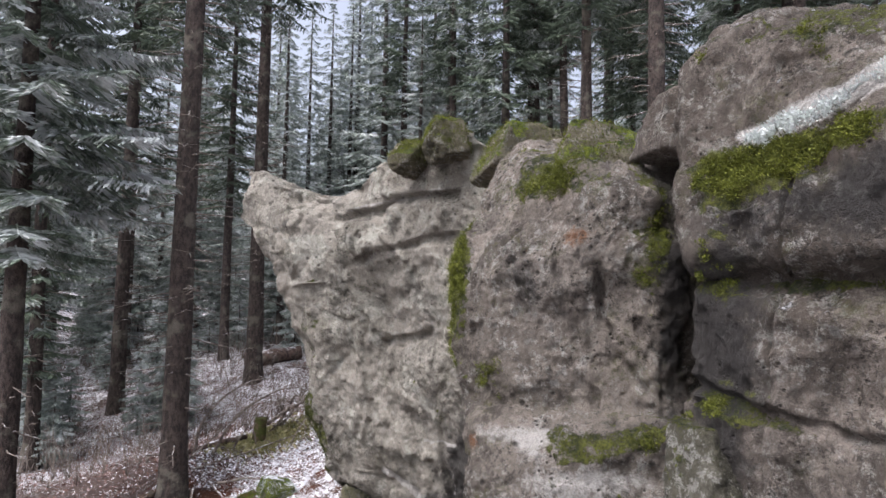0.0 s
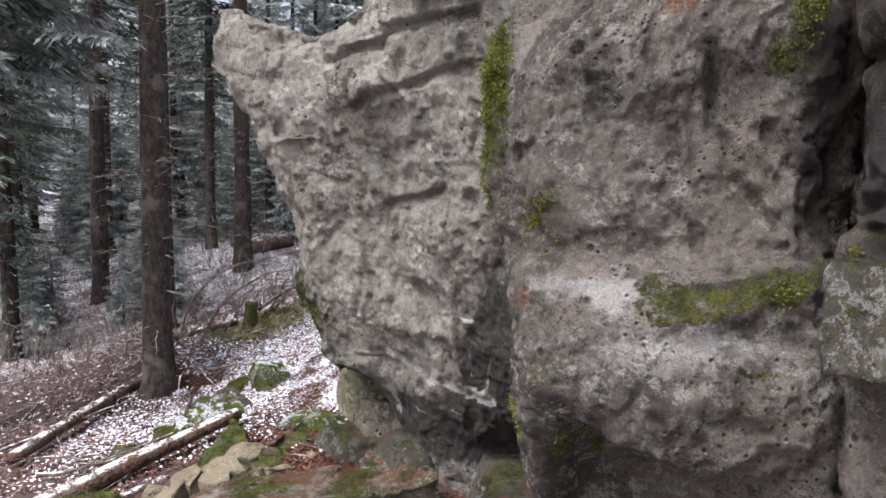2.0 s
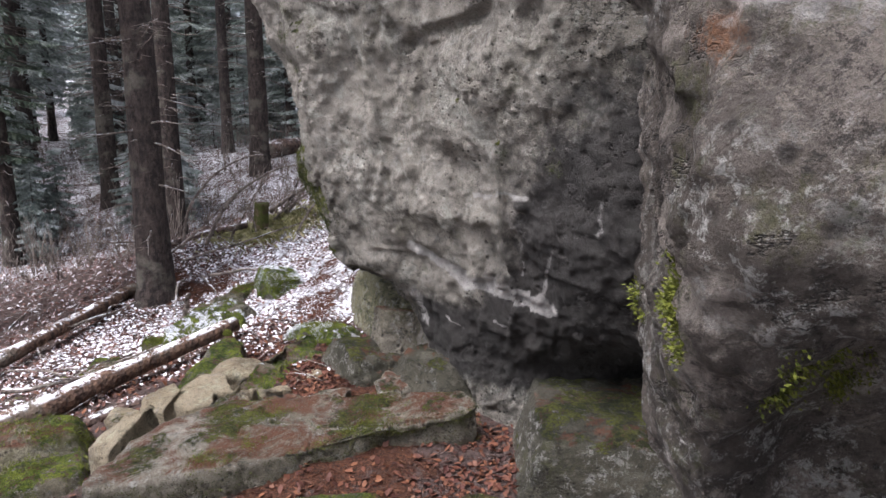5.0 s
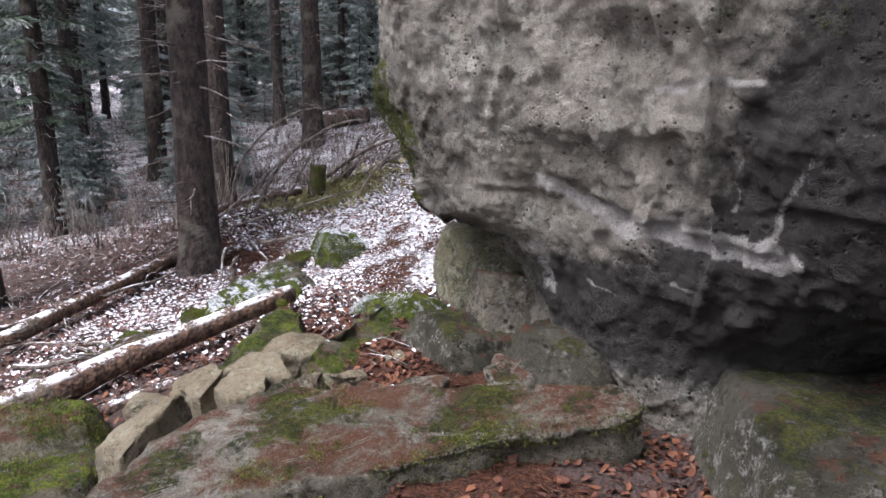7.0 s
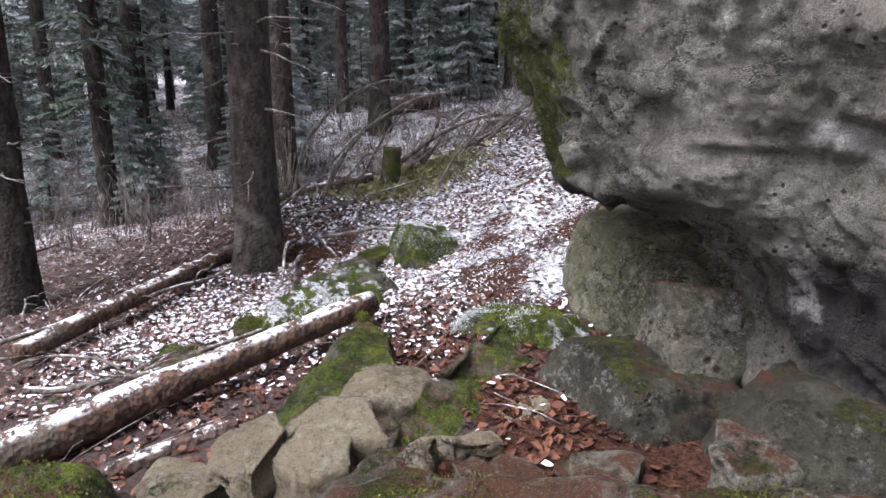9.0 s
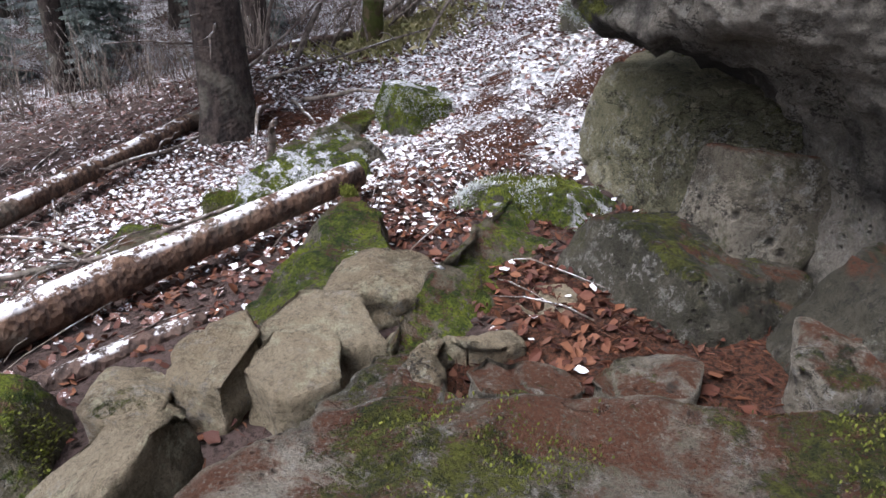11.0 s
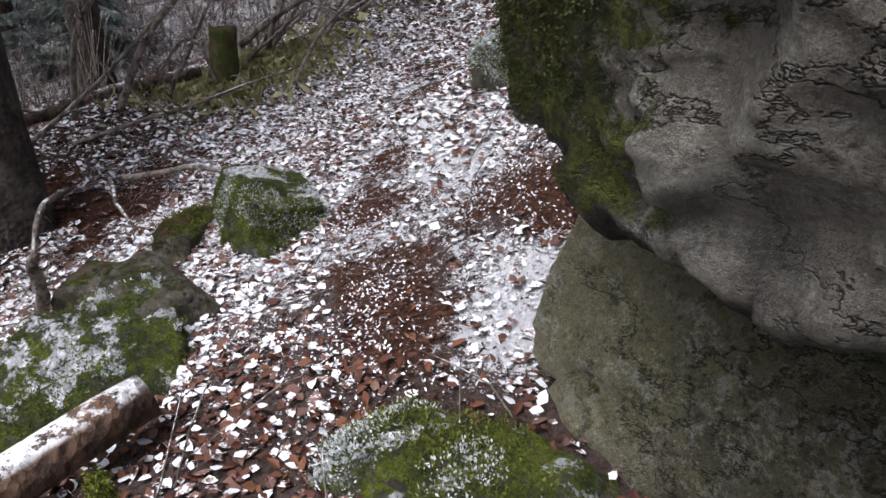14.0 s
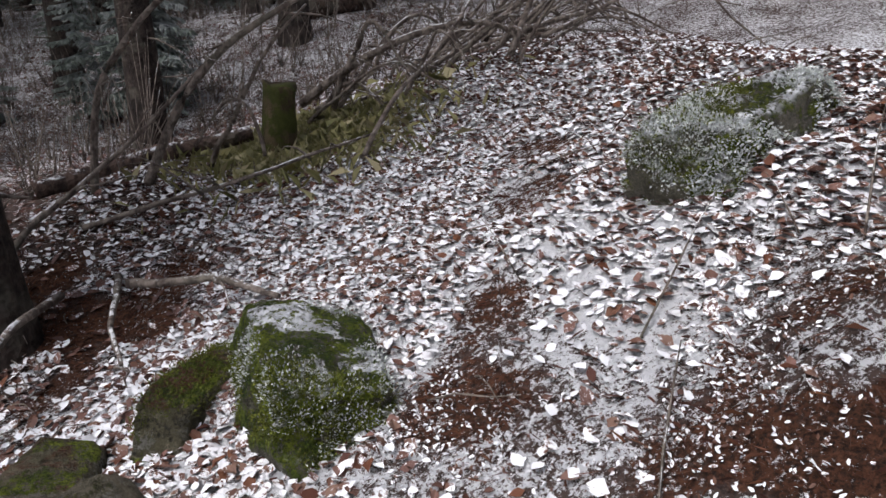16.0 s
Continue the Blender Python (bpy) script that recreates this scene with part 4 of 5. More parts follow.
# ---- stones along the path ----
def stones():
    b, t = "boulder", "stone"
    stone("boulder", -0.52, 9.27, 0.31, (1.4, 1.4, 0.84), 32, 3, BOULDER, "big green-brown boulder wedged under the overhang", (4, -6), 7, 0.8, 6, b)
    slab = hewn("slab", [(-2.42, 6.13, 0.0), (-1.93, 6.27, 0.03), (-1.18, 6.46, 0.12), (-0.73, 6.62, 0.2), (-0.2, 6.7, 0.28), (-0.06, 6.84, 0.3), (-0.2, 7.05, 0.29), (-0.66, 7.08, 0.25), (-1.4, 7.13, 0.17), (-2.06, 7.08, 0.09), (-2.38, 6.6, 0.06)], -0.42, SLAB,
         "long thick stone slab with moss and rusty needles", 12, 0.0, 0.95, 0.8, 420, "slab", rounding=4)
    tufts(slab, 26000, 0.0095, MOSS_DARK, lambda p, n: smooth(0.55 - n[:, 2] + 0.35 * fractal(p, 4, 3, 30), 0.15, 0.4), "dark moss along the front edge", 70)
    tufts(slab, 9000, 0.008, MOSS_TUFT, patchy(2.2, 0.25, 31), "moss cushions", 71)
    mossy = stone("mossy_boulder", -3.12, 9.72, -0.53, (0.95, 1.15, 0.75), 25, 21, SNOWY, "bright mossy boulder dusted with snow", (12, 0), 6, 0.9, 5, b)
    tufts(mossy, 20000, 0.0095, MOSS_TUFT, patchy(1.8, -0.5, 4, -0.3), "bright green moss", 52)
    tufts(mossy, 14000, 0.009, FROST_TUFT, patchy(3.0, 0.1, 5, 0.3), "snow on moss", 53, "snow")
    stone("cap_stone", -2.98, 10.2, -0.1, (0.52, 0.4, 0.26), -40, 25, CAP, "flat brown stone leaning on a mossy boulder", (0, 6), 5, 0.7, 5, t)
    wedge = hewn("wedge_stone", [(-2.57, 8.95, 0.06), (-2.3, 8.6, 0.08), (-2.14, 8.15, 0.04), (-2.3, 7.75, -0.12), (-2.6, 7.75, -0.2), (-2.84, 8.2, -0.28), (-2.76, 8.75, -0.2)], -0.6, MOSSY, "wedge-shaped stone under thick yellow moss", 31, 0.1, 1.1)
    tufts(wedge, 16000, 0.009, MOSS_TUFT, patchy(2.5, -0.05, 3), "yellow moss", 51)
    stone("round_stone", -2.12, 7.98, -0.05, (0.5, 0.36, 0.3), 15, 35, PALE, "pale rounded stone leaning on a mossy wedge", (0, 5), 9, 0.7, 5, t)
    hewn("ridge_stone", [(-1.7, 8.85, 0.1), (-1.5, 8.5, 0.0), (-1.6, 8.0, -0.02), (-1.8, 7.55, -0.04), (-2.02, 7.45, 0.05), (-1.9, 8.1, 0.12)], -0.45, MOSSY, "narrow ridge of stone with a mossy edge", 38, 0.0, 1.02)
    low = stone("low_stone", -1.6, 8.98, -0.04, (0.85, 0.42, 0.32), -35, 44, SNOWY, "low stone with a moss cushion and snow", (0, -6), 6, 0.9, 5, t)
    tufts(low, 9000, 0.009, MOSS_TUFT, patchy(2.5, -0.2, 6), "moss cushion", 54)
    tufts(low, 7000, 0.009, FROST_TUFT, patchy(3.0, 0.05, 7), "snow on moss", 55, "snow")
    stone("flat_stone", -1.48, 8.0, -0.12, (0.38, 0.32, 0.25), 10, 46, SLAB, "small yellowish stone bedded in leaves", (0, 0), 6, 0.7, 5, t)
    stone("upright_stone", -0.78, 8.2, 0.26, (0.38, 0.34, 0.56), 15, 47, SLAB, "small upright grey stone at the foot of the rock", (0, 4), 5, 0.6, 5, t)
    stone("foot_boulder", -1.0, 8.07, -0.02, (0.66, 0.8, 0.55), 30, 52, SHADE_DARK, "dark mossy boulder at the foot of the rock", (0, 0), 6, 0.8, 5, b)
    stone("foot_boulder", -0.4, 7.65, 0.08, (0.8, 0.65, 0.55), 60, 55, SHADE_DARK, "dark mossy boulder at the foot of the rock", (0, 0), 6, 0.8, 5, b)
    # the dark material paints in the shade under the rock face
    stone("foot_boulder", 0.98, 6.5, 0.02, (1.7, 1.15, 0.85), -8, 58, SHADE_DARK, "large mossy block under the rock face", (0, 0), 5, 0.7, 5, b)
    stone("foot_stone", -0.12, 5.75, 0.1, (0.34, 0.3, 0.26), 40, 59, SHADE_DARK, "small mossy stone beside the slab", (0, 0), 6, 0.8, 4, t)
    stone("foot_stone", -0.95, 5.85, -0.02, (0.75, 0.35, 0.25), 5, 60, MOSSY, "mossy stone bedded before the slab", (0, -4), 6, 0.8, 4, t)
    path = stone("path_boulder", -2.6, 11.02, 0.0, (0.5, 0.78, 0.4), 28, 62, SNOWY, "moss-topped boulder beside the snowy path", (0, 0), 6, 0.9, 5, b)
    tufts(path, 14000, 0.008, MOSS_TUFT, patchy(2.5, -0.3, 8), "moss on the crown", 56)
    tufts(path, 12000, 0.008, FROST_TUFT, patchy(3.0, 0.1, 9, 0.0), "snow on moss", 57, "snow")
    long_stone = stone("path_stone", -3.12, 11.15, -0.2, (0.24, 0.6, 0.28), -8, 66, MOSSY, "long low stone wrapped in green moss", (0, 0), 6, 0.8, 4, t)
    tufts(long_stone, 8000, 0.008, MOSS_TUFT, patchy(2.5, -0.5, 12, -0.3), "bright green moss", 72)
    stone("path_stone", -3.5, 10.75, -0.36, (0.34, 0.32, 0.28), 10, 68, MOSSY, "small stone wrapped in green moss", (0, 0), 6, 0.8, 4, t)
    bank = stone("bank_boulder", -1.05, 11.7, 0.74, (0.4, 0.9, 0.5), -48, 72, SNOWCAP, "snow-covered mossy boulder on the bank", (22, 0), 6, 1.0, 5, b)
    tufts(bank, 8000, 0.009, MOSS_TUFT, patchy(2.5, 0.1, 10, -0.2), "green moss", 58)
    tufts(bank, 26000, 0.0095, FROST_TUFT, patchy(2.5, -0.35, 11, -0.1), "frosted moss", 59, "frost")
    top = "moss-covered hump of stone on the crest of the rock"
    crest = stone("crest_stone", 0.03, 6.05, 4.58, (0.36, 0.4, 0.38), 10, 111, MOSSY, top, (0, 0), 9, 1.3, 5, t, "humps on the crest")
    tufts(crest, 7000, 0.0095, MOSS_TUFT, patchy(2.5, -0.3, 80, -0.1), "yellow-green moss", 80)
    crest = stone("crest_stone", -0.3, 6.42, 4.5, (0.32, 0.36, 0.3), 40, 112, MOSSY, top, (0, 12), 9, 1.3, 5, t, "humps on the crest")
    tufts(crest, 7000, 0.0095, MOSS_TUFT, patchy(2.5, -0.3, 81, -0.1), "yellow-green moss", 81)
    crest = stone("crest_stone", 0.68, 5.55, 4.3, (0.6, 0.55, 0.5), 20, 113, MOSSY, top, (0, 0), 6, 0.9, 5, t, "humps on the crest")
    tufts(crest, 7000, 0.0095, MOSS_TUFT, patchy(2.5, -0.3, 82, -0.1), "yellow-green moss", 82)
    crest = stone("crest_stone", 1.08, 4.25, 4.0, (0.6, 0.55, 0.42), 0, 114, MOSSY, top, (0, 0), 6, 0.9, 5, t, "humps on the crest")
    tufts(crest, 7000, 0.0095, MOSS_TUFT, patchy(2.5, -0.3, 83, -0.1), "yellow-green moss", 83)
    stone("crest_stone", 1.32, 3.62, 4.08, (0.3, 0.36, 0.42), 10, 115, BLOCK, "rounded grey stone leaning on the rock block", (0, 8), 7, 0.9, 5, t, "humps on the crest")
    stone("crest_stone", 1.68, 3.25, 4.34, (0.52, 0.5, 0.36), 30, 116, BLOCK, "rounded grey stone on top of the rock block", (0, -8), 7, 0.9, 5, t, "humps on the crest")
    # coloured dark to paint in the shade of the cleft
    stone("wedged_stone", 1.27, 3.12, 2.36, (0.32, 0.32, 0.34), 15, 117, SHADE_DARK, "mossy stone wedged in the cleft between rocks", (0, 0), 6, 0.9, 5, t)
    rubble = [[(-2.48, 7.5, 0.03), (-2.2, 7.43, 0.05), (-1.99, 7.5, 0.05), (-2.18, 7.73, 0.1), (-2.38, 7.72, 0.11)], [(-2.42, 7.3, 0.03), (-2.22, 7.18, 0.04), (-2.07, 7.28, 0.06), (-2.13, 7.45, 0.1), (-2.36, 7.45, 0.1)],
              [(-2.66, 7.3, -0.03), (-2.45, 7.24, 0.0), (-2.41, 7.48, 0.07), (-2.52, 7.62, 0.07), (-2.7, 7.5, 0.0)], [(-2.52, 6.55, 0.0), (-2.4, 6.7, 0.16), (-2.36, 6.95, 0.2), (-2.62, 6.95, 0.08), (-2.72, 6.65, -0.02)],
              chunk(-1.87, 7.46, 0.06, 0.15, 0.11, 15, 1), chunk(-1.86, 7.3, 0.1, 0.1, 0.17, 10, 2), chunk(-1.71, 7.6, 0.03, 0.25, 0.15, 5, 3), chunk(-1.5, 7.92, 0.03, 0.3, 0.22, 5, 4), chunk(-2.76, 7.25, -0.06, 0.3, 0.34, 40, 5), chunk(-1.98, 7.62, 0.0, 0.12, 0.1, 30, 6)]
    for k, outline in enumerate(rubble):
        hewn("rubble_stone", outline, -0.38, PALE, "pale yellowish broken stone among the rubble", 80 + k, 0.02, 1.0, 0.8, 100, t, "rubble behind the slab")
    grey = [[(-2.1, 7.13, 0.06), (-1.85, 7.12, 0.08), (-1.74, 7.2, 0.06), (-1.86, 7.42, 0.09), (-2.02, 7.36, 0.09)], chunk(-1.58, 7.34, 0.08, 0.38, 0.26, -8, 7), chunk(-1.22, 7.38, 0.1, 0.38, 0.26, 10, 8), chunk(-0.72, 7.4, 0.2, 0.4, 0.3, 40, 9)]
    for k, outline in enumerate(grey):
        hewn("rubble_stone", outline, -0.38, SLAB, "grey stone with moss among the rubble", 95 + k, 0.02, 1.03, 0.9, 110, t, "rubble behind the slab")
    humps = [(-3.35, 7.1, -0.34, 0.7, 0.5, 0.42, 10), (-3.05, 6.7, -0.36, 0.62, 0.5, 0.36, 30), (-3.9, 9.1, -0.52, 0.5, 0.4, 0.32, 0), (-3.7, 9.75, -0.5, 0.3, 0.4, 0.3, 30)]
    for k, (x, y, z, a, c, d, turn) in enumerate(humps):
        hump = stone("rubble_stone", x, y, z, (a, c, d), turn, 120 + k, MOSSY, "low stone covered with moss", (0, 5 * (k % 3) - 5), 6, 0.8, 4, t, "rubble behind the slab")
        tufts(hump, 6000, 0.009, MOSS_TUFT, patchy(2.5, -0.2, 20 + k), "green moss", 60 + k)


stones()

# ---- spruces ----
def trunk_mesh(height, base, seed, material, lean=0.0):
    k = np.linspace(0, 1, 26) ** 1.5
    p = np.stack([lean * k * height + 0.04 * height * 0.1 * lattice(np.stack([k * 3, k * 0, k * 0], 1), seed), 0.03 * lattice(np.stack([k * 3, k * 0 + 4, k * 0], 1), seed), k * height - 0.25], 1)
    r = 0.5 * base * ((1 - k) ** 0.8 * 0.97 + 0.03) * (1 + 0.55 * np.exp(-k * height / 0.35))
    pieces = [tube(p, r, 18, 0.08, seed)]
    return mesh_of("trunk", *joined(pieces), material)


def dead_twigs(height_from, height_to, count, base, seed, reach=0.9):
    """Short dry side twigs on the bare part of a trunk."""
    rng = np.random.default_rng(seed)
    pieces = []
    for _ in range(count):
        h, a, l = rng.uniform(height_from, height_to), rng.uniform(0, 6.28), reach * rng.uniform(0.15, 1.0)
        o = 0.42 * base
        s = np.array([math.cos(a) * o, math.sin(a) * o, h])
        e = s + np.array([math.cos(a) * l, math.sin(a) * l, rng.uniform(-0.35, 0.2) * l])
        pts = along(s, e, 5, rng.uniform(-0.06, 0.08) * l, 0.05 * l, int(rng.integers(99)))
        pieces.append(tube(pts, np.linspace(0.015, 0.004, 5), 4))
        for _ in range(3 if l > 0.35 else 0):
            q = pts[rng.integers(1, 4)]
            b = a + rng.choice([-1, 1]) * rng.uniform(0.5, 1.1)
            m = l * rng.uniform(0.2, 0.5)
            pieces.append(tube(along(q, q + np.array([math.cos(b) * m, math.sin(b) * m, rng.uniform(-0.3, 0.1) * m]), 3), [0.005, 0.004, 0.002], 3))
    return mesh_of("dead_twigs", *joined(pieces), TWIG)


def crown_mesh(low, top, width, seed, material, spacing=0.38, sprays=26, size=1.0):
    """Drooping boughs in whorls, each hung with many small sprays of needles."""
    rng = np.random.default_rng(seed)
    bough, quads = [], []
    for h in np.arange(low, top, spacing):
        f = (h - low) / (top - low)
        length = width * (1 - f) ** 0.75 * (0.55 + 0.45 * min(1, f * 5 + 0.3))
        for a in np.arange(5) * 1.2566 + rng.uniform(0, 6.28):
            a = a + rng.normal(0, 0.2)
            l = max(0.25, length * rng.uniform(0.6, 1.15))
            d = np.array([math.cos(a), math.sin(a), 0])
            side = np.array([-d[1], d[0], 0])
            s = np.linspace(0, 1, 6)
            pts = d * (s * l)[:, None]
            pts[:, 2] = h + rng.normal(0, 0.1) - l * (0.28 * s ** 1.4 - 0.12 * s ** 3)
            bough.append(tube(pts, np.linspace(0.018, 0.003, 6) * size, 3))
            n = int(2.8 * sprays * (0.4 + l / width))
            u = rng.uniform(0.12, 1.0, n) ** 0.8
            root = np.stack([np.interp(u, s, pts[:, k]) for k in range(3)], 1)
            sg = rng.choice([-1.0, 1.0], n)
            w = l * 0.22 * (1.15 - u) * rng.uniform(0.4, 1.1, n) + 0.06
            tip = root + side * (sg * w)[:, None] + d * (w * rng.uniform(0.2, 0.8, n))[:, None]
            tip[:, 2] -= w * rng.uniform(0.1, 0.75, n) + 0.03
            axis = tip - root
            wide = np.cross(axis, rng.normal(size=(n, 3)))
            wide = wide / np.maximum(np.linalg.norm(wide, axis=1, keepdims=True), 1e-6) * (0.014 * size + 0.05 * w)[:, None]
            for cut in (0.0, 0.5):
                m = root + axis * (cut + 0.3)
                e = root + axis * (cut + 0.62)
                quads.append(np.stack([root + axis * cut, m + wide * (1 if cut == 0 else 0.8), e, m - wide * (1 if cut == 0 else 0.8)], 1))
    q = np.concatenate(quads)
    v, f = joined(bough)
    base = len(v)
    v = np.concatenate([v, q.reshape(-1, 3)])
    f = f + (np.arange(len(q) * 4).reshape(-1, 4) + base).tolist()
    return mesh_of("crown", v, f, material, False)


def spruce(name, base, height, low, width, seed, bark, needle, label, twigs=(1.0, 6.0, 40), sprays=26, spacing=0.38):
    t = holder(name, 0, 0, 0, label, "tree", "spruces of the wood")
    part("trunk", trunk_mesh(height, base, seed, bark), t)
    if twigs[2]:
        part("twig_fringe", dead_twigs(twigs[0], twigs[1], twigs[2], base, seed + 1), t, "dry grey side twigs")["kind"] = "stuff"
    part("crown", crown_mesh(low, height, width, seed + 2, needle, spacing, sprays), t)
    return t


def planted(tree, x, y, turn=0.0, scale=1.0, sink=0.0):
    z = float(hill(x, y)) - sink
    c = copy_thing(tree, pose(x, y, z, 0, 0, turn) @ Matrix.Diagonal((scale, scale, scale, 1)))
    return c


tall_a = spruce("spruce", 0.46, 24, 11, 2.6, 101, BARK, NEEDLES, "tall spruce with a bare scaly trunk and dry twigs", (0.8, 11, 130))
tall_b = spruce("spruce", 0.42, 21, 6.5, 2.8, 111, BARK_HAZY, NEEDLES, "tall spruce with dark green drooping boughs", (0.6, 5, 50))
tall_c = spruce("spruce", 0.4, 20, 2.2, 3.0, 121, BARK_HAZY, NEEDLES_HAZY, "distant spruce with frosted grey-green boughs paled for haze", (0.5, 3, 30), 22, 0.42)
young = spruce("young_spruce", 0.07, 3.4, 0.35, 0.95, 131, BARK_HAZY, NEEDLES_HAZY, "young spruce with green boughs to the ground", (0, 0, 0), 22, 0.22)
frosty = spruce("frosted_spruce", 0.42, 18, 5.0, 3.1, 141, BARK, FROSTED, "spruce with long boughs white with frost", (0.5, 3, 20), 60, 0.42)
slim = spruce("slim_spruce", 0.36, 19, 2.3, 1.5, 151, BARK, NEEDLES, "slim spruce with sparse drooping boughs", (0.5, 5, 60), 24, 0.5)

# the trunks that stand nearest
tall_a.matrix_world = pose(-4.6, 11.75, float(hill(-4.6, 11.75)), 0, 0, 30)
planted(tall_a, -6.75, 17.4, 200, 0.95)
planted(tall_a, -9.75, 20.3, 80, 1.0)
tall_b.matrix_world = pose(-14.5, 24.0, float(hill(-14.5, 24.0)), 0, 0, 0)
slim.matrix_world = pose(-9.9, 16.3, float(hill(-9.9, 16.3)), 0, 0, 0)
planted(tall_b, -13.2, 16.8, 250, 1.0)
planted(tall_a, -22, 36, 40, 1.2)
frosty.matrix_world = pose(-7.3, 11.3, float(hill(-7.3, 11.3)), 0, 0, 10)
# on the slope behind the outcrop
for k, (sx, sy, s) in enumerate([(4.6, 14.2, 1.05), (4.0, 18.5, 0.95), (4.1, 22.5, 0.9), (3.4, 24.5, 0.9), (8.3, 18.5, 0.8), (8.6, 15.8, 1.0), (9.5, 18, 1.0), (0.3, 26, 0.9), (-1.8, 29, 0.9), (12, 24, 1.0), (7, 28, 1.1)]):
    planted(tall_a, sx, sy, 67 * k, s)
for k in range(12):
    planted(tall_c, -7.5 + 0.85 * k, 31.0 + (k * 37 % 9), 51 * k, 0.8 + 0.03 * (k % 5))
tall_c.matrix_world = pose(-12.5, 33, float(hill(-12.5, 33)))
young.matrix_world = pose(-5.4, 24.5, float(hill(-5.4, 24.5)))

rng_wood = random.Random(4)
spots = [(-4.6, 11.75), (-6.75, 17.4), (-9.75, 20.3), (-10, 16.3), (-7.3, 11.3), (-13.2, 16.8), (-8.6, 12.6)]
for k in range(1300):
    ang, dist = radians(rng_wood.uniform(-62, 50)), rng_wood.uniform(21, 75)
    sx, sy = dist * math.sin(ang), dist * math.cos(ang)
    if sx > -0.18 * sy - 1.5 and sx < 0.0 * sy and sy < 27:
        continue
    if all((sx - px) ** 2 + (sy - py) ** 2 > (2.5 + dist * 0.03) ** 2 for px, py in spots):
        spots.append((sx, sy))
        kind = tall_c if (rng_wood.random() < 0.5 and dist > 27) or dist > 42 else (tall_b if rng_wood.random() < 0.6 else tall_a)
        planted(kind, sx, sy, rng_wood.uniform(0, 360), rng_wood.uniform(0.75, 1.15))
for k in range(120):
    ang, dist = radians(rng_wood.uniform(-50, 2)), rng_wood.uniform(19, 52)
    sx, sy = dist * math.sin(ang), dist * math.cos(ang)
    if sx > -6.0 and sy < 24:
        continue
    planted(young, sx, sy, rng_wood.uniform(0, 360), rng_wood.uniform(0.4, 0.7) + 0.03 * dist * rng_wood.random())


# ---- fallen logs, stump and brushwood ----
def fallen(name, a, b, r0, r1, material, label, seed, sag=0.0):
    t = new(name, mesh_of(name, *tube(along(a, b, 30, sag, 0.025, seed), np.linspace(r0, r1, 30), 20, 0.12, seed), material))
    return tagged(t, label, "log", "fallen logs")


fallen("fallen_log", (-2.62, 9.36, 0.0), (-5.3, 6.4, -0.74), 0.075, 0.15, LOG_PALE, "fallen spruce log with peeling bark and snow", 5)
fallen("fallen_log", (-2.95, 8.05, -0.28), (-4.9, 6.5, -0.72), 0.05, 0.075, LOG_BARK, "thin fallen log with snow along its top", 9)
fallen("fallen_log", (-5.02, 12.7, -0.3), (-5.55, 9.4, -0.62), 0.08, 0.09, LOG_PALE, "fallen log with peeled wood and snow on top", 13)
fallen("fallen_log", (-5.3, 13.2, 0.0), (-4.05, 14.2, 0.28), 0.07, 0.06, LOG_BARK, "dead log half covered with snow", 17)
fallen("fallen_log", (-2.8, 16.0, 0.62), (-1.7, 17.2, 0.95), 0.09, 0.08, LOG_BARK, "dead log among the brushwood", 19)
fallen("fallen_log", (-6.6, 22.6, 1.1), (-4.9, 23.4, 1.35), 0.28, 0.22, LOG_BARK, "dark rotten log lying in the clearing", 23)


# ---- stump, brushwood and arching saplings ----
def bent(name, points, r0, r1, label, seed, n=26, twigs=0, twig_len=0.4):
    """A bent bare branch through a few points, with side twigs."""
    p = np.asarray(points, float)
    k = np.linspace(0, 1, len(p))
    s = np.linspace(0, 1, n)
    q = np.stack([np.interp(s, k, p[:, a]) for a in range(3)], 1)
    for _ in range(10):
        q[1:-1] = 0.5 * q[1:-1] + 0.25 * (q[2:] + q[:-2])
    for a in range(3):
        q[:, a] += 0.02 * lattice(np.stack([s * 6, s * 0 + a * 4, s * 0], 1), seed)
    main = new(name, mesh_of(name, *tube(q, 1.2 * np.linspace(r0, r1, n), 7, 0.1, seed), TWIG))
    rng = np.random.default_rng(seed)
    for _ in range(twigs):
        i = int(rng.integers(n // 4, n - 1))
        d = rng.normal(size=3) * np.array([1, 1, 0.6])
        d = d / np.linalg.norm(d) * twig_len * rng.uniform(0.4, 1.2)
        part("twig", mesh_of("twig", *tube(along(q[i], q[i] + d, 6, 0.04, 0.04, int(rng.integers(99))), np.linspace(r1 * 1.1 + 0.002, 0.002, 6), 4), TWIG), main)
    return tagged(main, label, "branch", "brushwood by the path")


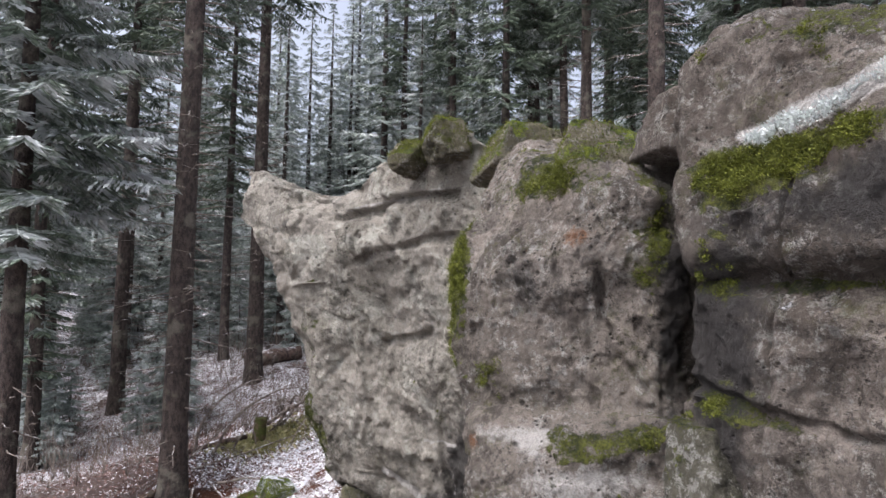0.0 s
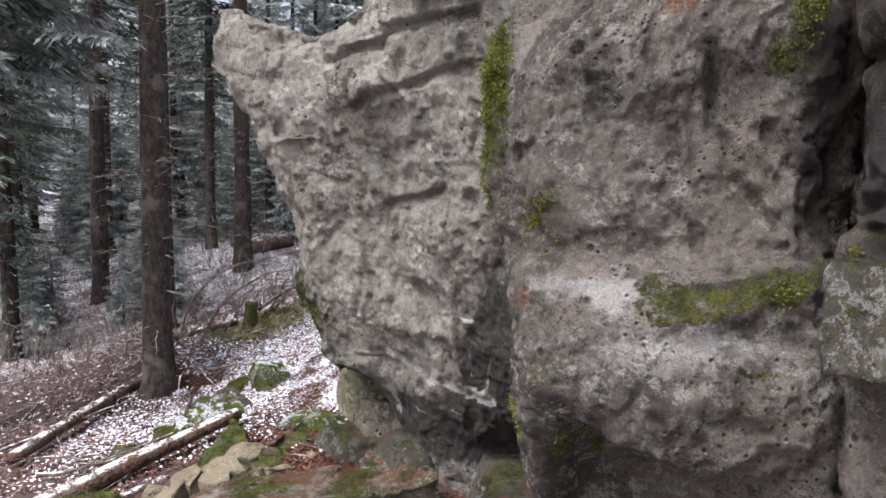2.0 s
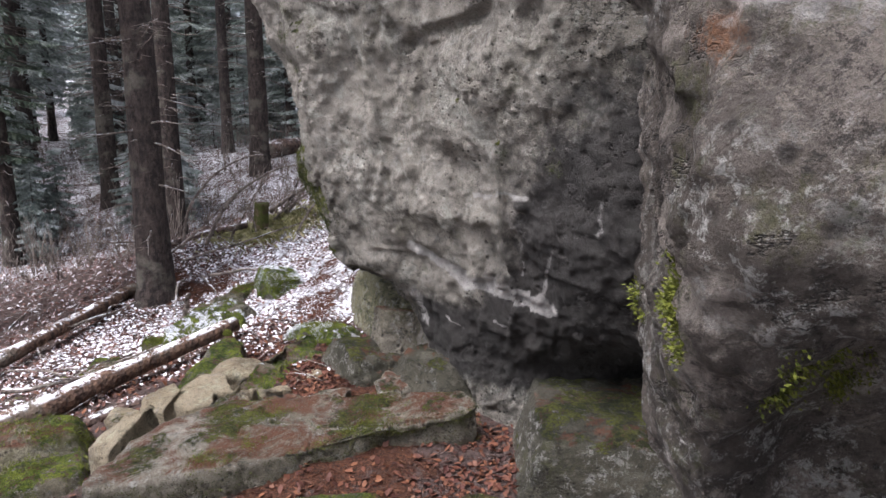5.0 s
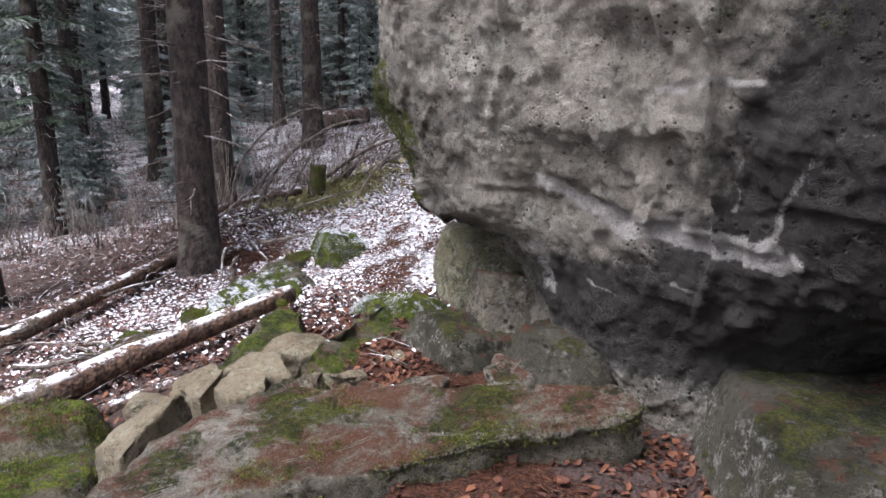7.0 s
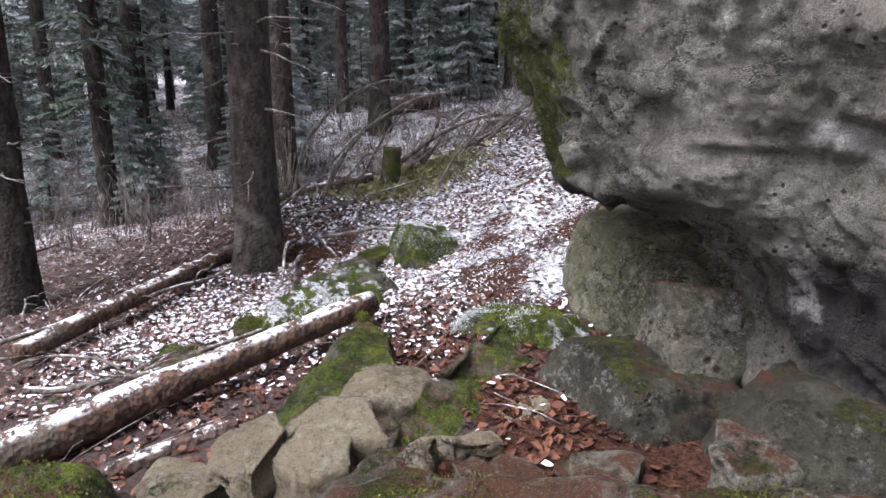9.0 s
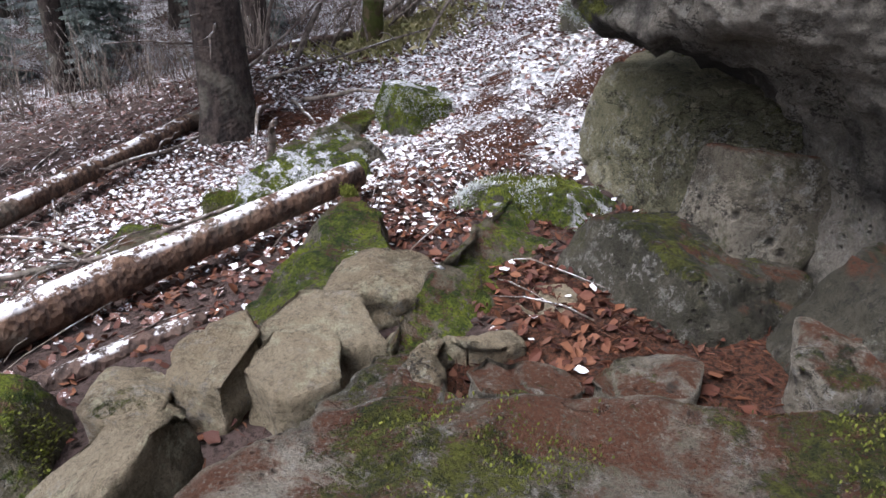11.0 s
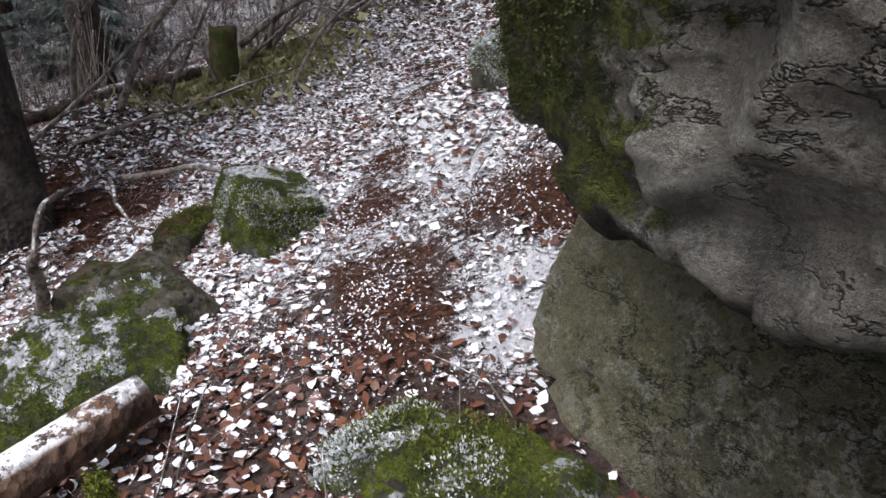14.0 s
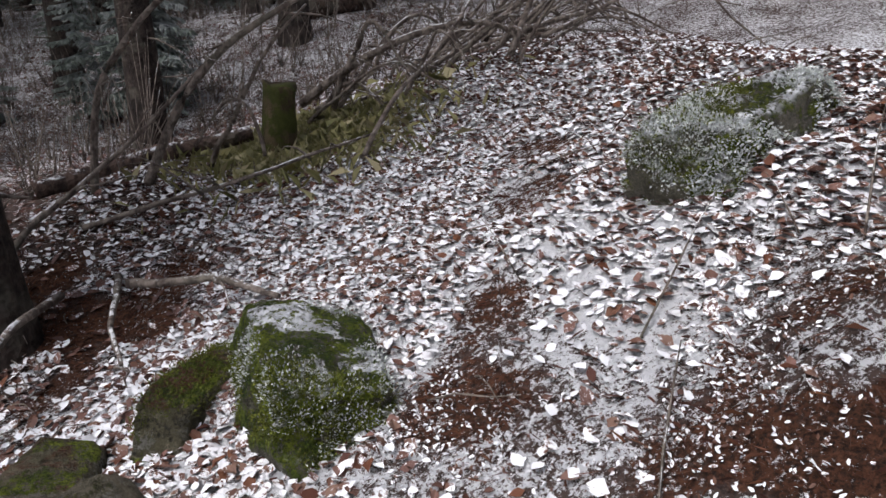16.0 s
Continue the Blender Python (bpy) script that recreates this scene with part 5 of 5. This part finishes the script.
def brushwood():
    arch = "bare arching branch rising beside the trunk"
    bent("branch", [(-4.8, 13.15, 0.0), (-4.65, 13.1, 0.7), (-4.25, 13.1, 1.25), (-3.65, 13.2, 1.58), (-3.4, 13.2, 1.58)], 0.024, 0.007, arch, 1, 30, 5)
    bent("branch", [(-4.42, 13.2, 0.1), (-4.12, 13.2, 0.7), (-3.68, 13.2, 1.12), (-3.15, 13.2, 1.38), (-2.75, 13.2, 1.42)], 0.028, 0.008, arch, 2, 30, 6)
    bent("branch", [(-4.15, 13.6, 0.15), (-3.95, 13.5, 0.45), (-3.62, 13.4, 0.94), (-3.3, 13.4, 1.28)], 0.02, 0.006, arch, 3, 26, 5)
    bent("branch", [(-4.6, 11.6, -0.35), (-4.9, 12.6, 0.0), (-4.45, 13.0, 0.35), (-3.9, 13.3, 0.95)], 0.022, 0.008, "thin bare branch leaning over the path", 4, 26, 3)
    bent("branch", [(-3.65, 14.3, 0.5), (-3.1, 14.3, 0.93), (-2.6, 14.4, 1.1), (-2.3, 14.5, 1.17), (-2.0, 14.5, 1.13), (-1.83, 14.5, 0.8)], 0.03, 0.012, "long bare branch arching over the brushwood", 12, 34, 9)
    bent("branch", [(-2.95, 13.3, 0.32), (-2.75, 13.6, 0.7), (-2.4, 14.2, 1.15), (-2.2, 14.8, 1.5)], 0.016, 0.008, "thin pole leaning on the brushwood", 13, 26, 3)
    bent("branch", [(-3.6, 13.3, 0.3), (-3.75, 13.4, 0.72), (-4.0, 13.5, 0.62), (-4.2, 13.5, 0.3)], 0.012, 0.006, "crooked dry twig before the stump", 14, 20, 2)
    bent("branch", [(-4.6, 12.7, -0.05), (-3.6, 12.9, 0.25), (-2.9, 13.5, 0.45)], 0.016, 0.007, "fallen branch lying on snowy leaves", 5, 20, 4)
    bent("branch", [(-3.95, 12.1, -0.15), (-3.4, 11.9, 0.02), (-2.95, 11.65, 0.03)], 0.022, 0.012, "fallen branch lying on snowy leaves", 6, 18, 1)
    bent("branch", [(-4.15, 12.3, -0.2), (-3.85, 11.7, -0.12), (-3.6, 11.35, -0.2)], 0.018, 0.008, "fallen branch lying on snowy leaves", 7, 18, 1)
    bent("branch", [(-4.3, 12.0, -0.2), (-4.1, 11.3, -0.05), (-3.95, 10.85, -0.38)], 0.02, 0.01, "short dead branch against a mossy boulder", 8, 16, 0)
    bent("branch", [(-3.72, 10.55, -0.35), (-3.6, 10.4, -0.1), (-3.52, 10.3, 0.08)], 0.03, 0.022, "dark snapped branch on a mossy boulder", 9, 10, 0)
    bent("branch", [(-4.7, 8.6, -0.5), (-4.0, 8.9, -0.42), (-3.5, 9.5, -0.3)], 0.02, 0.01, "dark crooked branch lying by the log", 10, 20, 4)
    bent("branch", [(-5.9, 9.6, -0.62), (-5.0, 11.2, -0.48), (-4.75, 11.9, -0.4)], 0.02, 0.01, "thin snowy pole lying beside a log", 11, 20, 2)
    rng = np.random.default_rng(77)
    for k in range(40):
        a = np.array([rng.uniform(-3.6, -1.5), rng.uniform(14.2, 16.4), 0.0])
        a[2] = float(hill(a[0], a[1])) + rng.uniform(0.0, 0.15)
        d = np.array([rng.uniform(0.4, 1.8), rng.uniform(-0.5, 0.9), rng.uniform(0.1, 0.8)])
        mid = a + d * 0.55 + np.array([0, 0, rng.uniform(0.1, 0.5)])
        end = a + d
        end[2] = max(end[2] - rng.uniform(0.1, 0.5), float(hill(end[0], end[1])) + 0.03)
        bent("branch", [a, mid, end], rng.uniform(0.01, 0.024), 0.005, "bare dead branch in a brushwood pile", 20 + k, 20, 4, 0.5)
    for k in range(12):
        x, y = rng.uniform(-7.5, -4.2), rng.uniform(8.0, 11.6)
        ang, l = rng.uniform(0, 6.28), rng.uniform(0.5, 1.3)
        e = (x + l * math.cos(ang), y + l * math.sin(ang))
        z0, z1 = float(floor_z(x, y)[0]), float(floor_z(*e)[0])
        bent("branch", [(x, y, z0 + 0.02), (0.5 * (x + e[0]), 0.5 * (y + e[1]), 0.5 * (z0 + z1) + rng.uniform(0.03, 0.2)), (e[0], e[1], z1 + 0.02)], 0.012, 0.005, "thin dead branch on the forest floor", 60 + k, 14, 3, 0.3)


brushwood()


def stump():
    k = np.linspace(0, 1, 12)
    x, y = -3.72, 13.85
    z = float(hill(x, y))
    r = 0.14 * (1 + 0.5 * np.exp(-k * 5)) * (1 - 0.12 * k)
    v, f = tube(np.stack([x + 0.05 * k, y + 0 * k, z - 0.1 + 0.62 * k], 1), r, 22, 0.25, 8)
    v[-22:, 2] += 0.05 * lattice(v[-22:] * 12, 5)
    return tagged(new("tree_stump", mesh_of("tree_stump", v, f, MOSS_WOOD)), "old tree stump green with moss", "stump")


def moss_wood():
    n = Nodes("mossy_rotten_wood", 0.95)
    c = n.mix(n.steps(n.noise(6, 6, 0.7, stretch=(1, 1, 0.4)), 0.4, 0.6), (0.05, 0.034, 0.02), (0.12, 0.09, 0.05))
    c = n.mix(n.steps(n.noise(5, 6, 0.7), 0.4, 0.55), c, n.mix(n.noise(14, 3), (0.03, 0.036, 0.009), (0.09, 0.1, 0.022)))
    return n.finish(c, n.noise(40, 5), 0.8, 0.02)


MOSS_WOOD = moss_wood()
stump()
for sx, sy, sr, sh in ((-5.9, 27.0, 0.2, 0.4), (-5.2, 27.6, 0.17, 0.45)):
    z = float(hill(sx, sy))
    far_stump = new("tree_stump", mesh_of("tree_stump", *tube([(sx, sy, z - 0.2), (sx, sy, z + 0.2), (sx + 0.02, sy, z + sh)], [sr * 1.3, sr, sr * 0.95], 14, 0.2, 3), BARK))
    tagged(far_stump, "dark old stump in the clearing", "stump")


# ---- leaves, needles, twigs and grass on the ground ----
def leaf_litter(name, x, y, z, size, material, label, seed, stand=0.35, slim=0.55):
    """Many small folded leaves as one sheet of litter."""
    rng = np.random.default_rng(seed)
    n = len(x)
    a = rng.uniform(0, 2 * np.pi, n)
    d = np.stack([np.cos(a), np.sin(a), rng.normal(0, stand, n)], 1)
    d /= np.linalg.norm(d, axis=1, keepdims=True)
    w = np.stack([-np.sin(a), np.cos(a), rng.normal(0, stand, n)], 1)
    up = np.cross(d, w)
    o = np.stack([x, y, z], 1)
    s = (size * rng.uniform(0.65, 1.3, n))[:, None]
    curl = s * rng.uniform(-0.1, 0.28, n)[:, None]
    v = np.stack([o - d * s * 0.5, o - d * s * 0.12 + w * s * 0.5 * slim + up * curl, o + d * s * 0.25 + w * s * 0.36 * slim + up * curl * 0.8, o + d * s * 0.55 + up * curl * 0.6,
                  o + d * s * 0.25 - w * s * 0.36 * slim + up * curl * 0.7, o - d * s * 0.12 - w * s * 0.5 * slim + up * curl], 1)
    base = (np.arange(n) * 6)[:, None]
    f = np.concatenate([base + np.array([[0, 3, 2, 1]]), base + np.array([[0, 5, 4, 3]])])
    ob = new(name, mesh_of(name, v.reshape(-1, 3), f, material, False))
    return tagged(ob, label, "leaves", kind="stuff")


def litter():
    rng = np.random.default_rng(5)

    def scatter(n, x0, x1, y0, y1, keep):
        x, y = rng.uniform(x0, x1, n), rng.uniform(y0, y1, n)
        ok = rng.random(n) < keep(x, y)
        x, y = x[ok], y[ok]
        return x, y, floor_z(x, y) + rng.uniform(0.003, 0.022, len(x))

    bare = lambda x, y: np.clip(1 - 1.7 * needles_at(x, y), 0, 1)
    powder = lambda x, y: np.clip(1.3 * bump_at(x, y, -1.4, 10.2, 0.75) + bump_at(x, y, -2.0, 10.1, 0.7), 0, 1)
    white = lambda x, y: np.clip(1.5 * snow_at(x, y) - 0.05 + 0.3 * smooth(x, -0.5, 1) * smooth(y, 12, 14), 0, 1) * bare(x, y) * (1 - 0.8 * powder(x, y)) * (0.45 + 0.55 * smooth(y, 9.0, 10.0))
    leaf_litter("snowy_leaves", *scatter(150000, -5.2, 3.0, 8.6, 18.5, white), 0.043, LEAF_FROST, "beech leaves covered with fresh snow", 1, 0.3, 0.75)
    leaf_litter("dusted_leaves", *scatter(16000, -6.5, 0.6, 8.0, 18, lambda x, y: 0.55 * bare(x, y) * (1 - 0.6 * powder(x, y))), 0.05, LEAF_DUST, "brown beech leaves dusted with snow", 2, 0.35, 0.7)
    leaf_litter("fallen_leaves", *scatter(13000, -6.5, 0.6, 7.2, 18, lambda x, y: 0.4 * bare(x, y) * (1 - 0.7 * powder(x, y))), 0.055, LEAF_BROWN, "brown fallen beech leaves", 3, 0.45)
    pocket = lambda x, y: np.clip(0.35 * bump_at(x, y, -1.3, 6.05, 0.5) + 0.35 * bump_at(x, y, -2.3, 5.9, 0.5) + bump_at(x, y, -1.45, 7.75, 0.3) + bump_at(x, y, -2.15, 8.75, 0.25) + bump_at(x, y, 0.1, 6.6, 0.4) + bump_at(x, y, -0.1, 6.1, 0.35) + bump_at(x, y, -1.05, 8.75, 0.2) + bump_at(x, y, -1.9, 9.0, 0.2) + bump_at(x, y, 0.2, 5.7, 0.5) + 0.5 * bump_at(x, y, -2.8, 9.6, 0.3) + 0.7 * bump_at(x, y, -1.5, 8.4, 0.5) + 0.6 * bump_at(x, y, -2.2, 9.3, 0.5) + 0.5 * bump_at(x, y, -3.3, 8.6, 0.7) + 0.4 * bump_at(x, y, -0.6, 8.6, 0.5), 0, 1)
    leaf_litter("fallen_leaves", *scatter(22000, -4.2, 0.9, 5.3, 10, pocket), 0.045, LEAF_BROWN, "red-brown fallen leaves in a hollow between stones", 4, 0.5)
    leaf_litter("dusted_leaves", *scatter(34000, -16, -3.2, 2, 26, lambda x, y: 0.95 * smooth(x, -16, -11) * smooth(y, 2, 7) * (1 - smooth(y, 19, 26))), 0.07, LEAF_DUST, "brown litter dusted with snow under the spruces", 6, 0.4)
    x, y, z = scatter(9000, -6, 3, -3, 7.5, lambda x, y: 0.7 * smooth(y, -3, 1) * smooth(x, -6, -3) + 0.1)
    leaf_litter("fallen_leaves", x, y, z, 0.06, LEAF_BROWN, "brown fallen leaves on the slope beside the rocks", 17, 0.4, 0.6)
    # spruce needles in rusty patches
    x, y, z = scatter(52000, -5.2, 0.6, 5.4, 13.5, lambda x, y: 0.9 * needles_at(x, y))
    leaf_litter("spruce_needle_litter", x, y, z - 0.004, 0.05, LEAF_BROWN, "rusty spruce needles on the ground", 8, 0.25, 0.07)
    # frosty crumbs of snow where feet have worn the leaves away
    x, y, z = scatter(60000, -2.9, -0.4, 9.2, 11.6, lambda x, y: 0.7 * powder(x, y) * (1 - 0.95 * bump_at(x, y, -1.1, 10.35, 0.3)) * np.clip(0.2 + 0.9 * fractal(np.stack([x, y, 0 * x], 1), 3.0, 3, 12), 0, 1))
    leaf_litter("snow_crumbs", x, y, z - 0.004, 0.016, LEAF_FROST, "crumbs of snow on worn brown soil", 14, 0.5, 0.5)
    # thin twigs on the forest floor
    pieces = []
    for _ in range(900):
        x, y, a, l = rng.uniform(-11, -3.6), rng.uniform(7.2, 20), rng.uniform(0, 6.28), rng.uniform(0.12, 0.6)
        if rng.random() < 0.08:
            x, y = rng.uniform(-3.6, -0.5), rng.uniform(7.4, 15)
        e = (x + l * math.cos(a), y + l * math.sin(a))
        z0, z1 = float(floor_z(x, y)[0]), float(floor_z(*e)[0])
        pieces.append(tube(along((x, y, z0 + 0.01), (e[0], e[1], z1 + rng.uniform(0.01, 0.15)), 4, 0.03, 0.02, int(rng.integers(99))), [0.004, 0.004, 0.003, 0.0015], 4))
    tagged(new("twig_litter", mesh_of("twig_litter", *joined(pieces), TWIG)), "thin dry twigs strewn over the forest floor", "twigs", kind="stuff")
    x, y, z = scatter(600, -3.6, -0.8, 7.2, 9.6, lambda x, y: 0.6 * pocket(x, y))
    leaf_litter("dusted_leaves", x, y, z + 0.008, 0.045, LEAF_FROST, "leaves with fresh snow between the stones", 15, 0.35, 0.7)
    # dry grass by the stump and low bare shoots on the slope
    n = 2600
    x, y = rng.normal(-3.55, 0.45, n), rng.normal(14.0, 0.4, n)
    leaf_litter("dry_grass", x, y, floor_z(x, y) + 0.04, 0.17, GRASS, "dry yellow grass round the stump", 9, 1.5, 0.05)
    pieces = []
    for _ in range(750):
        d = rng.uniform(14, 34)
        a = radians(rng.uniform(-42, -6))
        x, y = d * math.sin(a), d * math.cos(a) + 2
        if x > -4 and y < 17:
            continue
        z = float(hill(x, y))
        h = rng.uniform(0.3, 1.5)
        for _ in range(4):
            e = (x + rng.normal(0, 0.25) * h, y + rng.normal(0, 0.25) * h, z + h * rng.uniform(0.5, 1))
            pieces.append(tube(along((x, y, z), e, 4, rng.uniform(-0.06, 0.08)), [0.009, 0.007, 0.005, 0.003], 3))
    tagged(new("bare_undergrowth", mesh_of("bare_undergrowth", *joined(pieces), TWIG)), "thin bare shoots and shrubs on the slope", "undergrowth", kind="stuff")


litter()
